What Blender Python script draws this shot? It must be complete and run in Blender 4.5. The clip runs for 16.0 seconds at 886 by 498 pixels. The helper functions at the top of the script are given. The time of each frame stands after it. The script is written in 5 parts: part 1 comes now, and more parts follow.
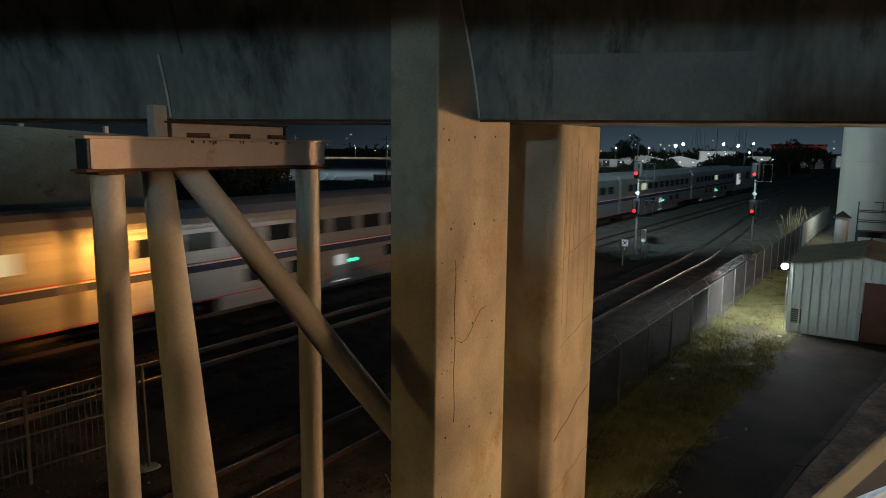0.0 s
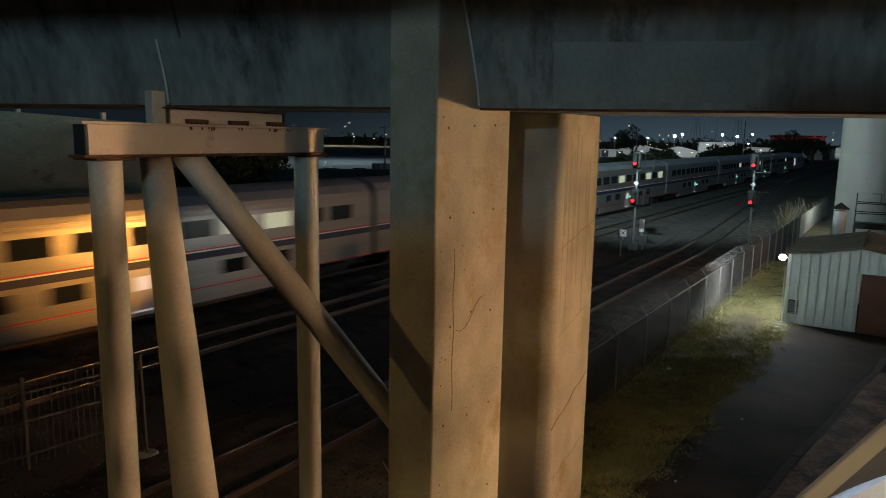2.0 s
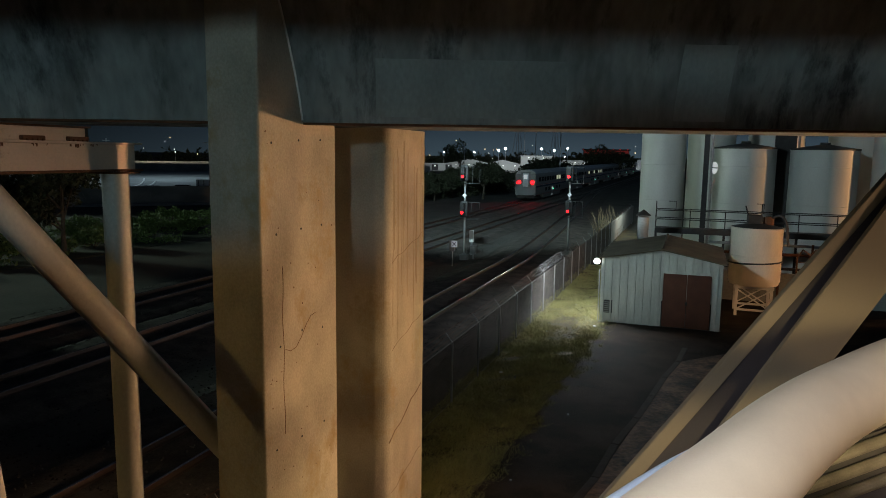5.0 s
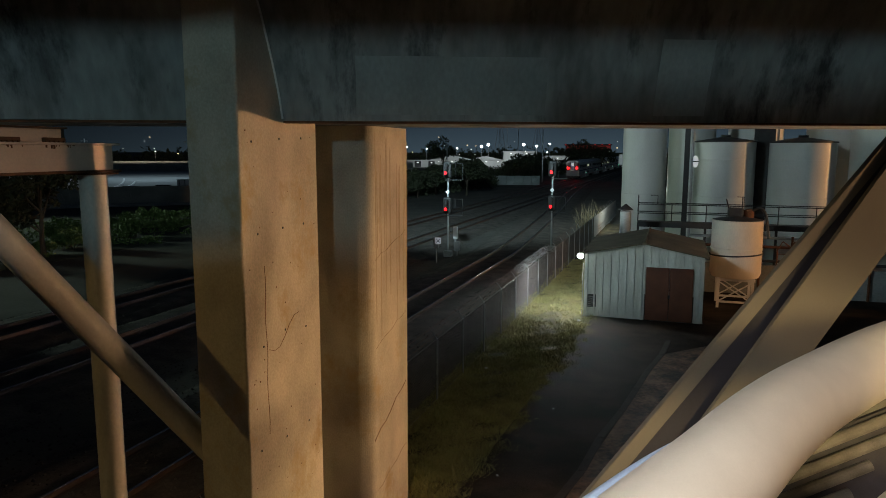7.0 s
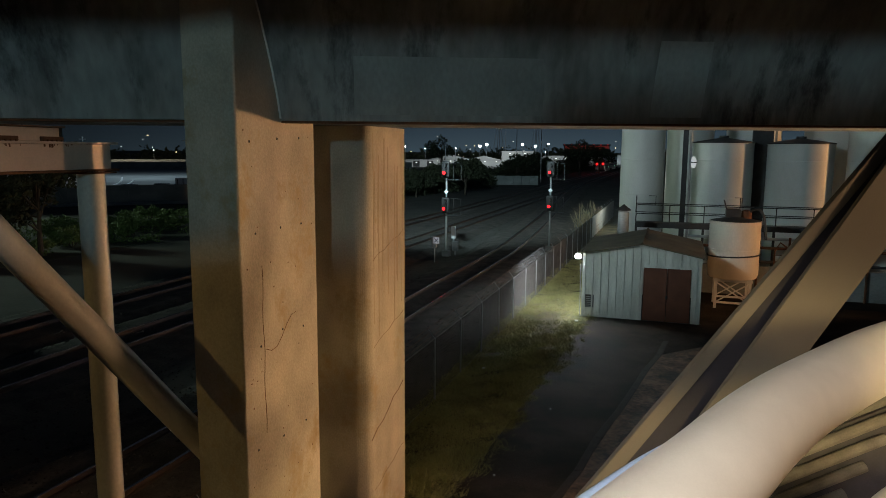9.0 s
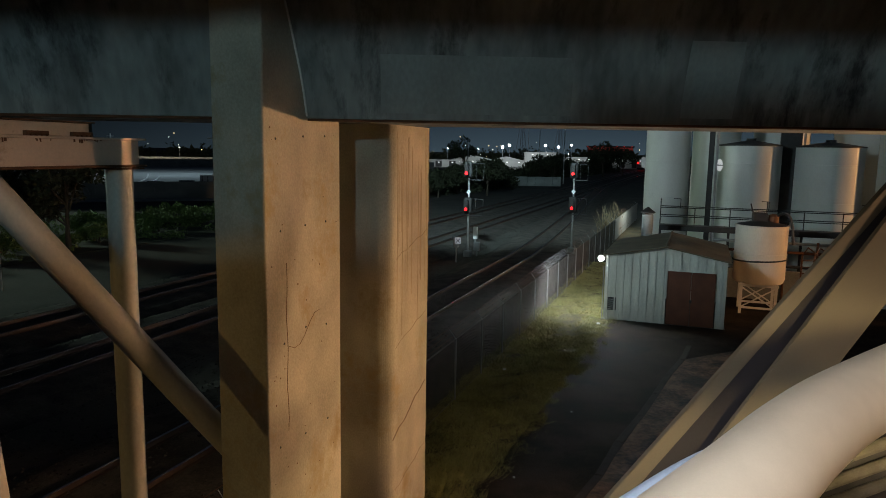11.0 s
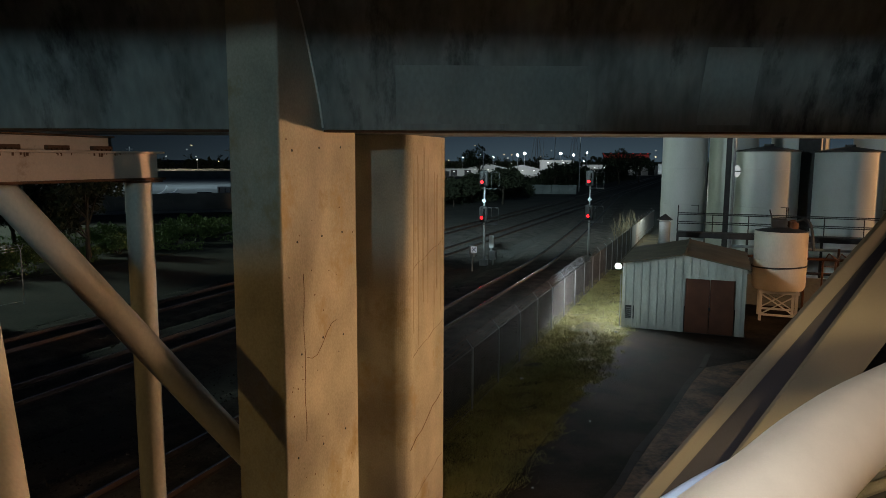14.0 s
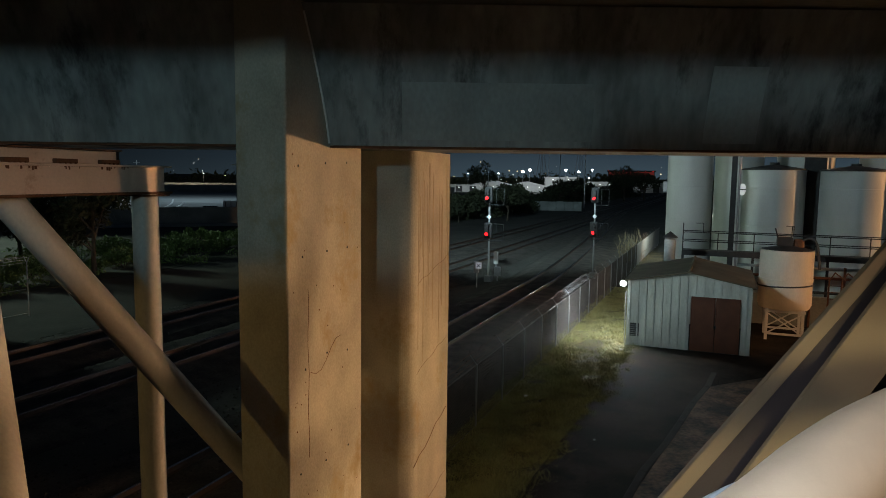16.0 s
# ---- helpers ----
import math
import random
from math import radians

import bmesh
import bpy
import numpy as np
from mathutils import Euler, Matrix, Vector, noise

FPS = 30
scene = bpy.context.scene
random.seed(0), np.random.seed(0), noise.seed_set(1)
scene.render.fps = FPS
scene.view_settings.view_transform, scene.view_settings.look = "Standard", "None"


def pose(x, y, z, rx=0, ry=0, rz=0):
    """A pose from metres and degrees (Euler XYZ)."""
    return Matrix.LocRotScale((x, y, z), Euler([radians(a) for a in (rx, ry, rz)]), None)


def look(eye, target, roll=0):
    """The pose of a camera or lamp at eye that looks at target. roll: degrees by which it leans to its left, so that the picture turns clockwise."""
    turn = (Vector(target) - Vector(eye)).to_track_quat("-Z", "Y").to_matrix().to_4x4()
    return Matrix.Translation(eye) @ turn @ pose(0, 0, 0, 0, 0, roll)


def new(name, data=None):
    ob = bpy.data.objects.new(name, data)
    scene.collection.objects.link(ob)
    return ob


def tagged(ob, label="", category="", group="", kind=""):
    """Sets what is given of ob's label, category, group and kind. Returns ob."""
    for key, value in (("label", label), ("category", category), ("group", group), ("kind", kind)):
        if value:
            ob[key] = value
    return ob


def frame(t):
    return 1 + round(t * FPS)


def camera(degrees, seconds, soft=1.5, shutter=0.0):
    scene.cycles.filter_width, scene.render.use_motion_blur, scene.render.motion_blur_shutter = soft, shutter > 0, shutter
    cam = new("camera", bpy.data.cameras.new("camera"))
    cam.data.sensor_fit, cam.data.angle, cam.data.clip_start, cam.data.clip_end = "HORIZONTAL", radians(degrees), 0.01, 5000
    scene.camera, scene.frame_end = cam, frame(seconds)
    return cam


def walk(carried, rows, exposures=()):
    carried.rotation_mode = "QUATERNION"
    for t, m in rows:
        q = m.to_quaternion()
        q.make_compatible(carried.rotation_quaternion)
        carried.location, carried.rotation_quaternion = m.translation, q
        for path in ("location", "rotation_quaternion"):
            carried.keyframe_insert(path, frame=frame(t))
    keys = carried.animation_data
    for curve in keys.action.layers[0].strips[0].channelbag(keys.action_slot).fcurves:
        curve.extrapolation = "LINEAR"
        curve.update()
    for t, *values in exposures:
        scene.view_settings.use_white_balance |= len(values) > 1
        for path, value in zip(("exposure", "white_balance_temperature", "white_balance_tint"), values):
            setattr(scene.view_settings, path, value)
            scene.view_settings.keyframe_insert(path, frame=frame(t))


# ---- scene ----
cam = camera(64.82, 16.0, soft=0.5, shutter=0.6)
PATH = [
    (0.0, pose(-0.000, -0.000, 7.100, 81.76, -0.63, 0.09)),
    (0.5, pose(-0.006, 0.011, 7.099, 81.47, -0.76, 0.82)),
    (1.0, pose(-0.008, 0.008, 7.095, 81.26, -0.84, 1.07)),
    (1.5, pose(-0.011, -0.001, 7.094, 81.06, -0.96, 0.95)),
    (2.0, pose(-0.010, 0.010, 7.092, 80.87, -1.00, -0.02)),
    (2.5, pose(0.009, -0.008, 7.087, 80.81, -0.95, -2.43)),
    (3.0, pose(0.030, 0.038, 7.095, 80.98, -0.95, -6.15)),
    (3.5, pose(0.043, 0.059, 7.092, 81.46, -1.00, -9.51)),
    (4.0, pose(0.055, 0.042, 7.090, 82.01, -1.06, -11.77)),
    (6.5, pose(0.069, 0.006, 7.100, 82.28, -0.36, -14.57)),
    (7.0, pose(0.077, 0.020, 7.097, 81.99, -0.11, -15.03)),
    (7.5, pose(0.078, 0.024, 7.090, 81.93, 0.13, -15.27)),
    (8.0, pose(0.089, 0.008, 7.098, 81.89, 0.05, -15.35)),
    (8.5, pose(0.083, 0.012, 7.099, 81.93, -0.10, -15.31)),
    (9.0, pose(0.083, 0.001, 7.107, 81.96, -0.34, -15.14)),
    (11.5, pose(0.051, 0.065, 7.092, 82.01, -1.00, -12.78)),
    (12.0, pose(0.048, 0.064, 7.090, 82.14, -1.02, -12.41)),
    (12.5, pose(0.047, 0.071, 7.098, 82.25, -0.95, -12.37)),
    (13.0, pose(0.053, 0.056, 7.099, 82.35, -0.75, -12.34)),
    (13.5, pose(0.053, 0.060, 7.102, 82.46, -0.52, -12.20)),
    (14.0, pose(0.055, 0.065, 7.102, 82.68, -0.26, -12.09)),
    (14.5, pose(0.050, 0.076, 7.094, 82.99, -0.10, -11.92)),
    (15.0, pose(0.049, 0.059, 7.104, 83.34, -0.23, -11.78)),
    (15.5, pose(0.051, 0.065, 7.102, 83.66, -0.46, -11.72)),
    (16.0, pose(0.051, 0.069, 7.107, 83.96, -0.70, -11.66)),
]
walk(cam, PATH, [(0.0, -0.55), (16.0, -0.55)])

# ---- world, lamps ----
TURN = 33.5                     # bearing of the tracks
U = Vector((math.sin(radians(TURN)), math.cos(radians(TURN)), 0))
N = Vector((math.cos(radians(TURN)), -math.sin(radians(TURN)), 0))


def G(s, o, z=0.0):
    """A place from metres along the tracks, metres across them, height."""
    return U * s + N * o + Vector((0, 0, z))


def night_sky():
    w = bpy.data.worlds.new("night_sky")
    scene.world = w
    w.use_nodes = True
    nt = w.node_tree
    bg = nt.nodes["Background"]
    tc = nt.nodes.new("ShaderNodeTexCoord")
    sp = nt.nodes.new("ShaderNodeSeparateXYZ")
    rp = nt.nodes.new("ShaderNodeValToRGB")
    nt.links.new(tc.outputs["Generated"], sp.inputs[0])
    nt.links.new(sp.outputs["Z"], rp.inputs[0])
    # the town's glow is stronger on one side
    mr = nt.nodes.new("ShaderNodeMapRange")
    mr.inputs[1].default_value, mr.inputs[2].default_value, mr.inputs[3].default_value, mr.inputs[4].default_value = -0.25, 0.3, 0.26, 1.15
    nt.links.new(sp.outputs["X"], mr.inputs[0])
    vm = nt.nodes.new("ShaderNodeVectorMath")
    vm.operation = "SCALE"
    nt.links.new(rp.outputs[0], vm.inputs[0])
    nt.links.new(mr.outputs[0], vm.inputs["Scale"])
    nt.links.new(vm.outputs[0], bg.inputs[0])
    e = rp.color_ramp.elements
    e[0].position, e[0].color = 0.0, (0.050, 0.078, 0.100, 1)
    e[1].position, e[1].color = 1.0, (0.004, 0.006, 0.012, 1)
    m = e.new(0.06)
    m.color = (0.017, 0.029, 0.045, 1)
    bg.inputs[1].default_value = 1.0


night_sky()


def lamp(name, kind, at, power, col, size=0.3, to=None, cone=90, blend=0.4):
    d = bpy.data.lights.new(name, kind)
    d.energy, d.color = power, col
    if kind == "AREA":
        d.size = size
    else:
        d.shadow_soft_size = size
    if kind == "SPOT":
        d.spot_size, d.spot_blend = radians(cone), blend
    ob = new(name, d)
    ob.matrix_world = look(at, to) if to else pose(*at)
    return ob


SODIUM = (1.0, 0.55, 0.2)
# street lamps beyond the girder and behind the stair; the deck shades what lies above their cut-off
lamp("street_light_yard", "SPOT", (19.0, 11.5, 6.5), 11000, (1.0, 0.6, 0.29), 0.18, (2, 6.2, 4.5), 66, 0.5)
lamp("street_light_road", "SPOT", (26.0, -8.0, 9.75), 13000, (1.0, 0.60, 0.30), 0.6, (-2.2, 7.2, 3.6), 20, 0.5)
lamp("street_light_lane", "SPOT", (-20.0, -6.0, 13.05), 2200, (1.0, 0.70, 0.24), 0.2, (-1.5, 7.5, 3.6), 36)
lamp("street_light_far", "SPOT", (-6.5, -11.5, 9.95), 2300, (0.55, 0.9, 1.0), 0.3, (-1, 8, 7), 60)
# two unseen spots added to brighten the pipe and the sloping girder
lamp("pipe_fill_light", "SPOT", (-1.2, -0.9, 8.6), 1900, (1.0, 0.93, 0.86), 0.5, (1.3, 1.95, 5.8), 50, 0.9)
lamp("flange_fill_light", "SPOT", (5.0, 0.0, 7.2), 1700, (1.0, 0.72, 0.32), 0.35, (4.4, 2.6, 5.0), 60, 0.6)
lamp("trackside_light", "SPOT", tuple(G(18.5, -13.5, 3.6)), 6800, (1.0, 0.40, 0.06), 0.2, tuple(G(13.0, -22.3, 3.3)), 34, 0.5)
# unseen cool spot added to brighten the ramp wall
lamp("ramp_fill", "SPOT", tuple(G(1, -20, 9.5)), 6500, (0.7, 1.0, 0.95), 0.3, tuple(G(16, -33, 6)), 70, 0.6)
lamp("shed_flood", "POINT", tuple(G(30.3, -3.98, 2.62)), 1250, (0.92, 0.98, 1.0), 0.08)
lamp("silo_light", "POINT", tuple(G(64, -4.4, 4.2)), 1300, (0.9, 1.0, 0.85), 0.1)
# unseen wide spot added to brighten the far tracks and train
lamp("far_track_fill", "SPOT", tuple(G(20, -10, 20)), 115000, (0.66, 0.94, 1.0), 0.5, tuple(G(100, -29, 0)), 50, 0.6)
lamp("tank_yard_light", "SPOT", tuple(G(46.9, 38, 8.4)), 34000, (1.0, 0.5, 0.2), 0.15, tuple(G(45.5, 4, 5)), 50)
# unseen narrow spot added to warm the hopper tank
lamp("hopper_fill", "SPOT", tuple(G(27.0, 12.0, 6.0)), 2300, (1.0, 0.52, 0.22), 0.15, tuple(G(34.5, 3.0, 2.2)), 34)
lamp("lot_light", "SPOT", (-25, 185, 22), 15000, (0.66, 0.9, 1.0), 0.5, (-25, 184, 0), 150)
lamp("far_road_light", "SPOT", (-45, 275, 12), 26000, (1.0, 0.85, 0.6), 0.5, (-45, 300, 2), 150)
lamp("verge_light", "SPOT", (-55, 84, 10), 65000, (0.75, 1.0, 0.8), 2.5, (-12, 58, 0.5), 60)
lamp("warehouse_light", "SPOT", (98, 262, 24), 90000, (0.85, 0.95, 1.0), 0.5, (100, 312, 3), 110)
lamp("high_mast_light", "SPOT", tuple(G(4, -18, 14)), 19000, (0.72, 0.95, 1.0), 0.5, tuple(G(45.5, 2.8, 4.8)), 34, 0.6)


# ---- materials ----
def nodes(name):
    m = bpy.data.materials.new(name)
    m.use_nodes = True
    nt = m.node_tree
    return m, nt, nt.nodes["Principled BSDF"]


def mat(name, col, rough=0.8, metal=0.0, var=0.35, scale=1.5, fine=30, bump=0.15, stretch=(1, 1, 1), stain=None, amount=0.5, alt=0.0, lo=0.45, hi=1.0):
    """Surface with broad and fine variation; stain: a second colour in patches; alt: change from piece to piece."""
    m, nt, b = nodes(name)
    N_, L_ = nt.nodes.new, nt.links.new
    tc = N_("ShaderNodeTexCoord")
    mp = N_("ShaderNodeMapping")
    mp.inputs["Scale"].default_value = stretch
    L_(tc.outputs["Object"], mp.inputs[0])
    n1, n2 = N_("ShaderNodeTexNoise"), N_("ShaderNodeTexNoise")
    for n, s, dt in ((n1, scale, 5), (n2, fine, 4)):
        n.inputs["Scale"].default_value, n.inputs["Detail"].default_value = s, dt
        L_(mp.outputs[0], n.inputs["Vector"])
    mul = N_("ShaderNodeMath")
    mul.operation = "MULTIPLY_ADD"
    mul.inputs[1].default_value = 0.45
    L_(n2.outputs[0], mul.inputs[0])
    L_(n1.outputs[0], mul.inputs[2])
    src = mul.outputs[0]
    if alt:
        oi = N_("ShaderNodeObjectInfo")
        ad = N_("ShaderNodeMath")
        ad.operation = "MULTIPLY_ADD"
        ad.inputs[1].default_value = alt
        L_(oi.outputs["Random"], ad.inputs[0])
        L_(src, ad.inputs[2])
        src = ad.outputs[0]
    rp = N_("ShaderNodeValToRGB")
    e = rp.color_ramp.elements
    e[0].position, e[0].color = lo, (*[c * (1 - var) for c in col], 1)
    e[1].position, e[1].color = hi, (*[min(1, c * (1 + var)) for c in col], 1)
    L_(src, rp.inputs[0])
    out = rp.outputs[0]
    if stain:
        n3 = N_("ShaderNodeTexNoise")
        n3.inputs["Scale"].default_value, n3.inputs["Detail"].default_value = scale * 0.8, 8
        n3.inputs["Roughness"].default_value = 0.7
        ad = N_("ShaderNodeVectorMath")
        ad.inputs[1].default_value = (7.3, 2.1, 4.4)
        L_(mp.outputs[0], ad.inputs[0])
        L_(ad.outputs[0], n3.inputs["Vector"])
        r3 = N_("ShaderNodeValToRGB")
        r3.color_ramp.elements[0].position = 0.72 - 0.3 * amount
        r3.color_ramp.elements[1].position = 0.85 - 0.3 * amount
        L_(n3.outputs[0], r3.inputs[0])
        mx = N_("ShaderNodeMix")
        mx.data_type = "RGBA"
        L_(r3.outputs[0], mx.inputs["Factor"])
        L_(out, mx.inputs["A"])
        mx.inputs["B"].default_value = (*stain, 1)
        out = mx.outputs["Result"]
    L_(out, b.inputs["Base Color"])
    b.inputs["Roughness"].default_value, b.inputs["Metallic"].default_value = rough, metal
    if bump:
        bp = N_("ShaderNodeBump")
        bp.inputs["Strength"].default_value, bp.inputs["Distance"].default_value = bump, 0.02
        L_(n2.outputs[0], bp.inputs["Height"])
        L_(bp.outputs[0], b.inputs["Normal"])
    return m


def glow(name, col, strength):
    m, nt, b = nodes(name)
    b.inputs["Base Color"].default_value = (*[c * 0.5 for c in col], 1)
    b.inputs["Emission Color"].default_value = (*col, 1)
    b.inputs["Emission Strength"].default_value = strength
    return m


def glass(name, col=(0.02, 0.025, 0.03), rough=0.08):
    m, nt, b = nodes(name)
    b.inputs["Base Color"].default_value = (*col, 1)
    b.inputs["Roughness"].default_value = rough
    b.inputs["Specular IOR Level"].default_value = 0.6
    return m


M = dict(
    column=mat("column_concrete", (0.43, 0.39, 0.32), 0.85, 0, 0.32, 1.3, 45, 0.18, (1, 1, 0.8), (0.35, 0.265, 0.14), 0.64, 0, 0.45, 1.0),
    girder=mat("girder_concrete", (0.24, 0.25, 0.25), 0.9, 0, 0.45, 1.0, 6, 0.2, (1.7, 1.7, 0.35), (0.045, 0.045, 0.048), 0.6, 0, 0.5, 0.95),
    soffit=mat("soffit_concrete", (0.22, 0.22, 0.2), 0.9, 0, 0.4, 0.5, 16, 0.2, (0.4, 1.5, 1), (0.07, 0.065, 0.06), 0.5),
    steel=mat("painted_steel", (0.48, 0.45, 0.41), 0.5, 0, 0.22, 1.2, 35, 0.05, (1, 1, 0.6), (0.20, 0.15, 0.09), 0.28),
    rust=mat("rusty_steel", (0.14, 0.06, 0.03), 0.85, 0.2, 0.5, 4, 60, 0.3),
    capsteel=mat("cap_steel", (0.60, 0.47, 0.40), 0.55, 0, 0.15, 1.5, 40, 0.05, (1, 1, 1), (0.26, 0.13, 0.06), 0.32),
    ballast=mat("ballast_stone", (0.044, 0.038, 0.033), 0.95, 0, 0.8, 1.2, 14, 1.0, (1, 1, 1), (0.025, 0.022, 0.02), 0.5, 0, 0.55, 0.9),
    dirt=mat("dirt", (0.05, 0.048, 0.042), 0.95, 0, 0.5, 0.25, 9, 0.6, (1, 1, 1), (0.04, 0.04, 0.03), 0.4),
    soil=mat("grass_soil", (0.052, 0.042, 0.022), 0.95, 0, 0.7, 0.9, 14, 0.9, (1, 1, 1), (0.06, 0.054, 0.02), 0.55, 0, 0.55, 0.9),
    asphalt=mat("yard_asphalt", (0.023, 0.0165, 0.0115), 0.88, 0, 0.9, 0.4, 34, 0.7, (1, 1, 1), (0.007, 0.006, 0.005), 0.76, 0, 0.6, 0.86),
    rail=mat("rail_steel", (0.07, 0.042, 0.03), 0.5, 0.35, 0.3, 1, 30, 0.1),
    railtop=mat("rail_head", (0.65, 0.6, 0.55), 0.24, 1.0, 0.1, 1, 30, 0.0),
    sleeper=mat("sleeper_concrete", (0.05, 0.044, 0.038), 0.9, 0, 0.4, 3, 30, 0.3),
    galv=mat("galvanised_steel", (0.36, 0.37, 0.38), 0.45, 0.6, 0.2, 4, 40, 0.05),
    picket=mat("dark_picket_paint", (0.06, 0.055, 0.05), 0.6, 0.3, 0.3, 4, 40, 0.1),
    siding=mat("ribbed_siding", (0.55, 0.56, 0.52), 0.5, 0.1, 0.25, 1.6, 20, 0.05, (1.5, 1, 0.3), (0.30, 0.28, 0.24), 0.35),
    door=mat("brown_door_paint", (0.11, 0.036, 0.018), 0.6, 0, 0.25, 2, 30, 0.05),
    roof=mat("shed_roof_sheet", (0.15, 0.13, 0.09), 0.7, 0.1, 0.3, 1.2, 20, 0.1, (1, 1, 1), (0.07, 0.05, 0.035), 0.4),
    tank=mat("tank_paint", (0.58, 0.60, 0.58), 0.5, 0, 0.12, 0.7, 20, 0.04, (1, 1, 0.4), (0.4, 0.37, 0.33), 0.2),
    hopper=mat("hopper_paint", (0.62, 0.56, 0.48), 0.55, 0, 0.15, 1.2, 20, 0.05, (1, 1, 0.4), (0.36, 0.26, 0.18), 0.25),
    dark=mat("dark_metal", (0.04, 0.04, 0.042), 0.6, 0.3, 0.3, 3, 30, 0.1),
    black=mat("signal_black", (0.012, 0.012, 0.013), 0.6, 0, 0.2, 3, 30, 0.0),
    mast=mat("signal_mast", (0.30, 0.31, 0.32), 0.5, 0.4, 0.2, 3, 30, 0.05),
    white=mat("white_paint", (0.75, 0.76, 0.78), 0.5, 0, 0.08, 2, 30, 0.0),
    red=glow("red_signal_light", (1.0, 0.003, 0.005), 16),
    tail=glow("red_tail_light", (1.0, 0.0005, 0.0008), 130),
    flood=glow("white_flood_light", (0.9, 0.97, 1.0), 60),
    city=glow("far_city_light", (0.85, 0.95, 1.0), 25),
    citywarm=glow("far_warm_light", (1.0, 0.75, 0.4), 3),
    citydim=glow("far_dim_light", (0.9, 0.95, 0.85), 2.5),
    green=glow("green_door_light", (0.05, 1.0, 0.45), 4.5),
    winlit=glow("lit_train_window", (0.95, 1.0, 0.7), 0.5),
    panelit=glow("lit_white_panel", (0.95, 0.98, 1.0), 0.6),
    pane=glass("train_window_glass"),
    coach=mat("stainless_coach", (0.31, 0.30, 0.285), 0.34, 0.72, 0.12, 0.4, 3, 0.35, (1, 0.12, 9)),
    coachroof=mat("coach_roof", (0.46, 0.49, 0.52), 0.35, 0.6, 0.2, 0.5, 12, 0.0),
    blue=mat("blue_stripe", (0.012, 0.016, 0.06), 0.5, 0, 0.1, 2, 20, 0.0),
    redline=mat("red_stripe", (0.55, 0.05, 0.04), 0.5, 0, 0.1, 2, 20, 0.0),
    whiteline=mat("white_stripe", (0.75, 0.74, 0.72), 0.5, 0, 0.1, 2, 20, 0.0),
    bogie=mat("bogie_iron", (0.03, 0.028, 0.026), 0.8, 0.3, 0.4, 3, 30, 0.2),
    leaf=mat("leaf", (0.09, 0.14, 0.04), 0.7, 0, 0.5, 0.7, 6, 0.0),
    leafdark=mat("dark_leaf", (0.036, 0.044, 0.02), 0.8, 0, 0.5, 0.5, 6, 0.0),
    bark=mat("bark", (0.07, 0.055, 0.04), 0.9, 0, 0.4, 3, 30, 0.4, (1, 1, 0.3)),
    straw=mat("dry_grass", (0.22, 0.18, 0.11), 0.9, 0, 0.3, 2, 20, 0.0),
    blade=mat("grass_blade", (0.21, 0.20, 0.085), 0.85, 0, 0.75, 0.9, 12, 0.0),
    wall=mat("wall_concrete", (0.24, 0.26, 0.26), 0.9, 0, 0.35, 0.35, 8, 0.2, (1, 1, 1.6), (0.12, 0.13, 0.13), 0.4),
    ramp=mat("old_ramp_concrete", (0.13, 0.16, 0.15), 0.9, 0, 0.4, 0.5, 6, 0.3, (1, 1, 1.8), (0.035, 0.045, 0.045), 0.5),
    lot=mat("lot_concrete", (0.32, 0.33, 0.34), 0.9, 0, 0.25, 0.1, 3, 0.1),
    farwall=mat("far_building_wall", (0.42, 0.42, 0.40), 0.8, 0, 0.2, 0.2, 3, 0.0),
    handrail=mat("handrail_paint", (0.56, 0.53, 0.47), 0.62, 0, 0.06, 6, 120, 0.03),
    member=mat("brace_paint", (0.15, 0.138, 0.112), 0.5, 0, 0.08, 1.5, 60, 0.03, (1, 1, 1), (0.2, 0.18, 0.16), 0.05),
    tread=mat("tread_concrete", (0.16, 0.155, 0.15), 0.85, 0, 0.3, 6, 80, 0.3),
)


def vary_islands(m, amount):
    """Shift the colour ramp from blade to blade."""
    nt = m.node_tree
    ramp = [n for n in nt.nodes if n.type == "VALTORGB"][0]
    src = ramp.inputs[0].links[0].from_socket
    geo = nt.nodes.new("ShaderNodeNewGeometry")
    add = nt.nodes.new("ShaderNodeMath")
    add.operation = "MULTIPLY_ADD"
    add.inputs[1].default_value = amount
    nt.links.new(geo.outputs["Random Per Island"], add.inputs[0])
    nt.links.new(src, add.inputs[2])
    nt.links.new(add.outputs[0], ramp.inputs[0])


vary_islands(M["blade"], 0.35)
vary_islands(M["leaf"], 0.3)


# ---- building helpers ----
def link(bm, name, material, parent=None, label="", smooth=False):
    me = bpy.data.meshes.new(name)
    bmesh.ops.recalc_face_normals(bm, faces=bm.faces)
    bm.to_mesh(me)
    bm.free()
    for m in material if isinstance(material, (list, tuple)) else [material]:
        me.materials.append(m)
    if smooth:
        me.shade_smooth()
        me.set_sharp_from_angle(angle=radians(40))
    ob = new(name, me)
    if parent:
        ob.parent = parent
    if label:
        tagged(ob, label)
    return ob


def part(name, bm, material, parent, label="", smooth=False):
    return link(bm, name, material, parent, label, smooth)


def thing(name, m, label, category, group="", kind=""):
    ob = new(name)
    ob.empty_display_size = 0.2
    ob.matrix_world = m
    return tagged(ob, label, category, group, kind)


def tracked(s, o, z=0.0, extra=0.0):
    p = G(s, o, z)
    return pose(p.x, p.y, p.z, 0, 0, -TURN + extra)


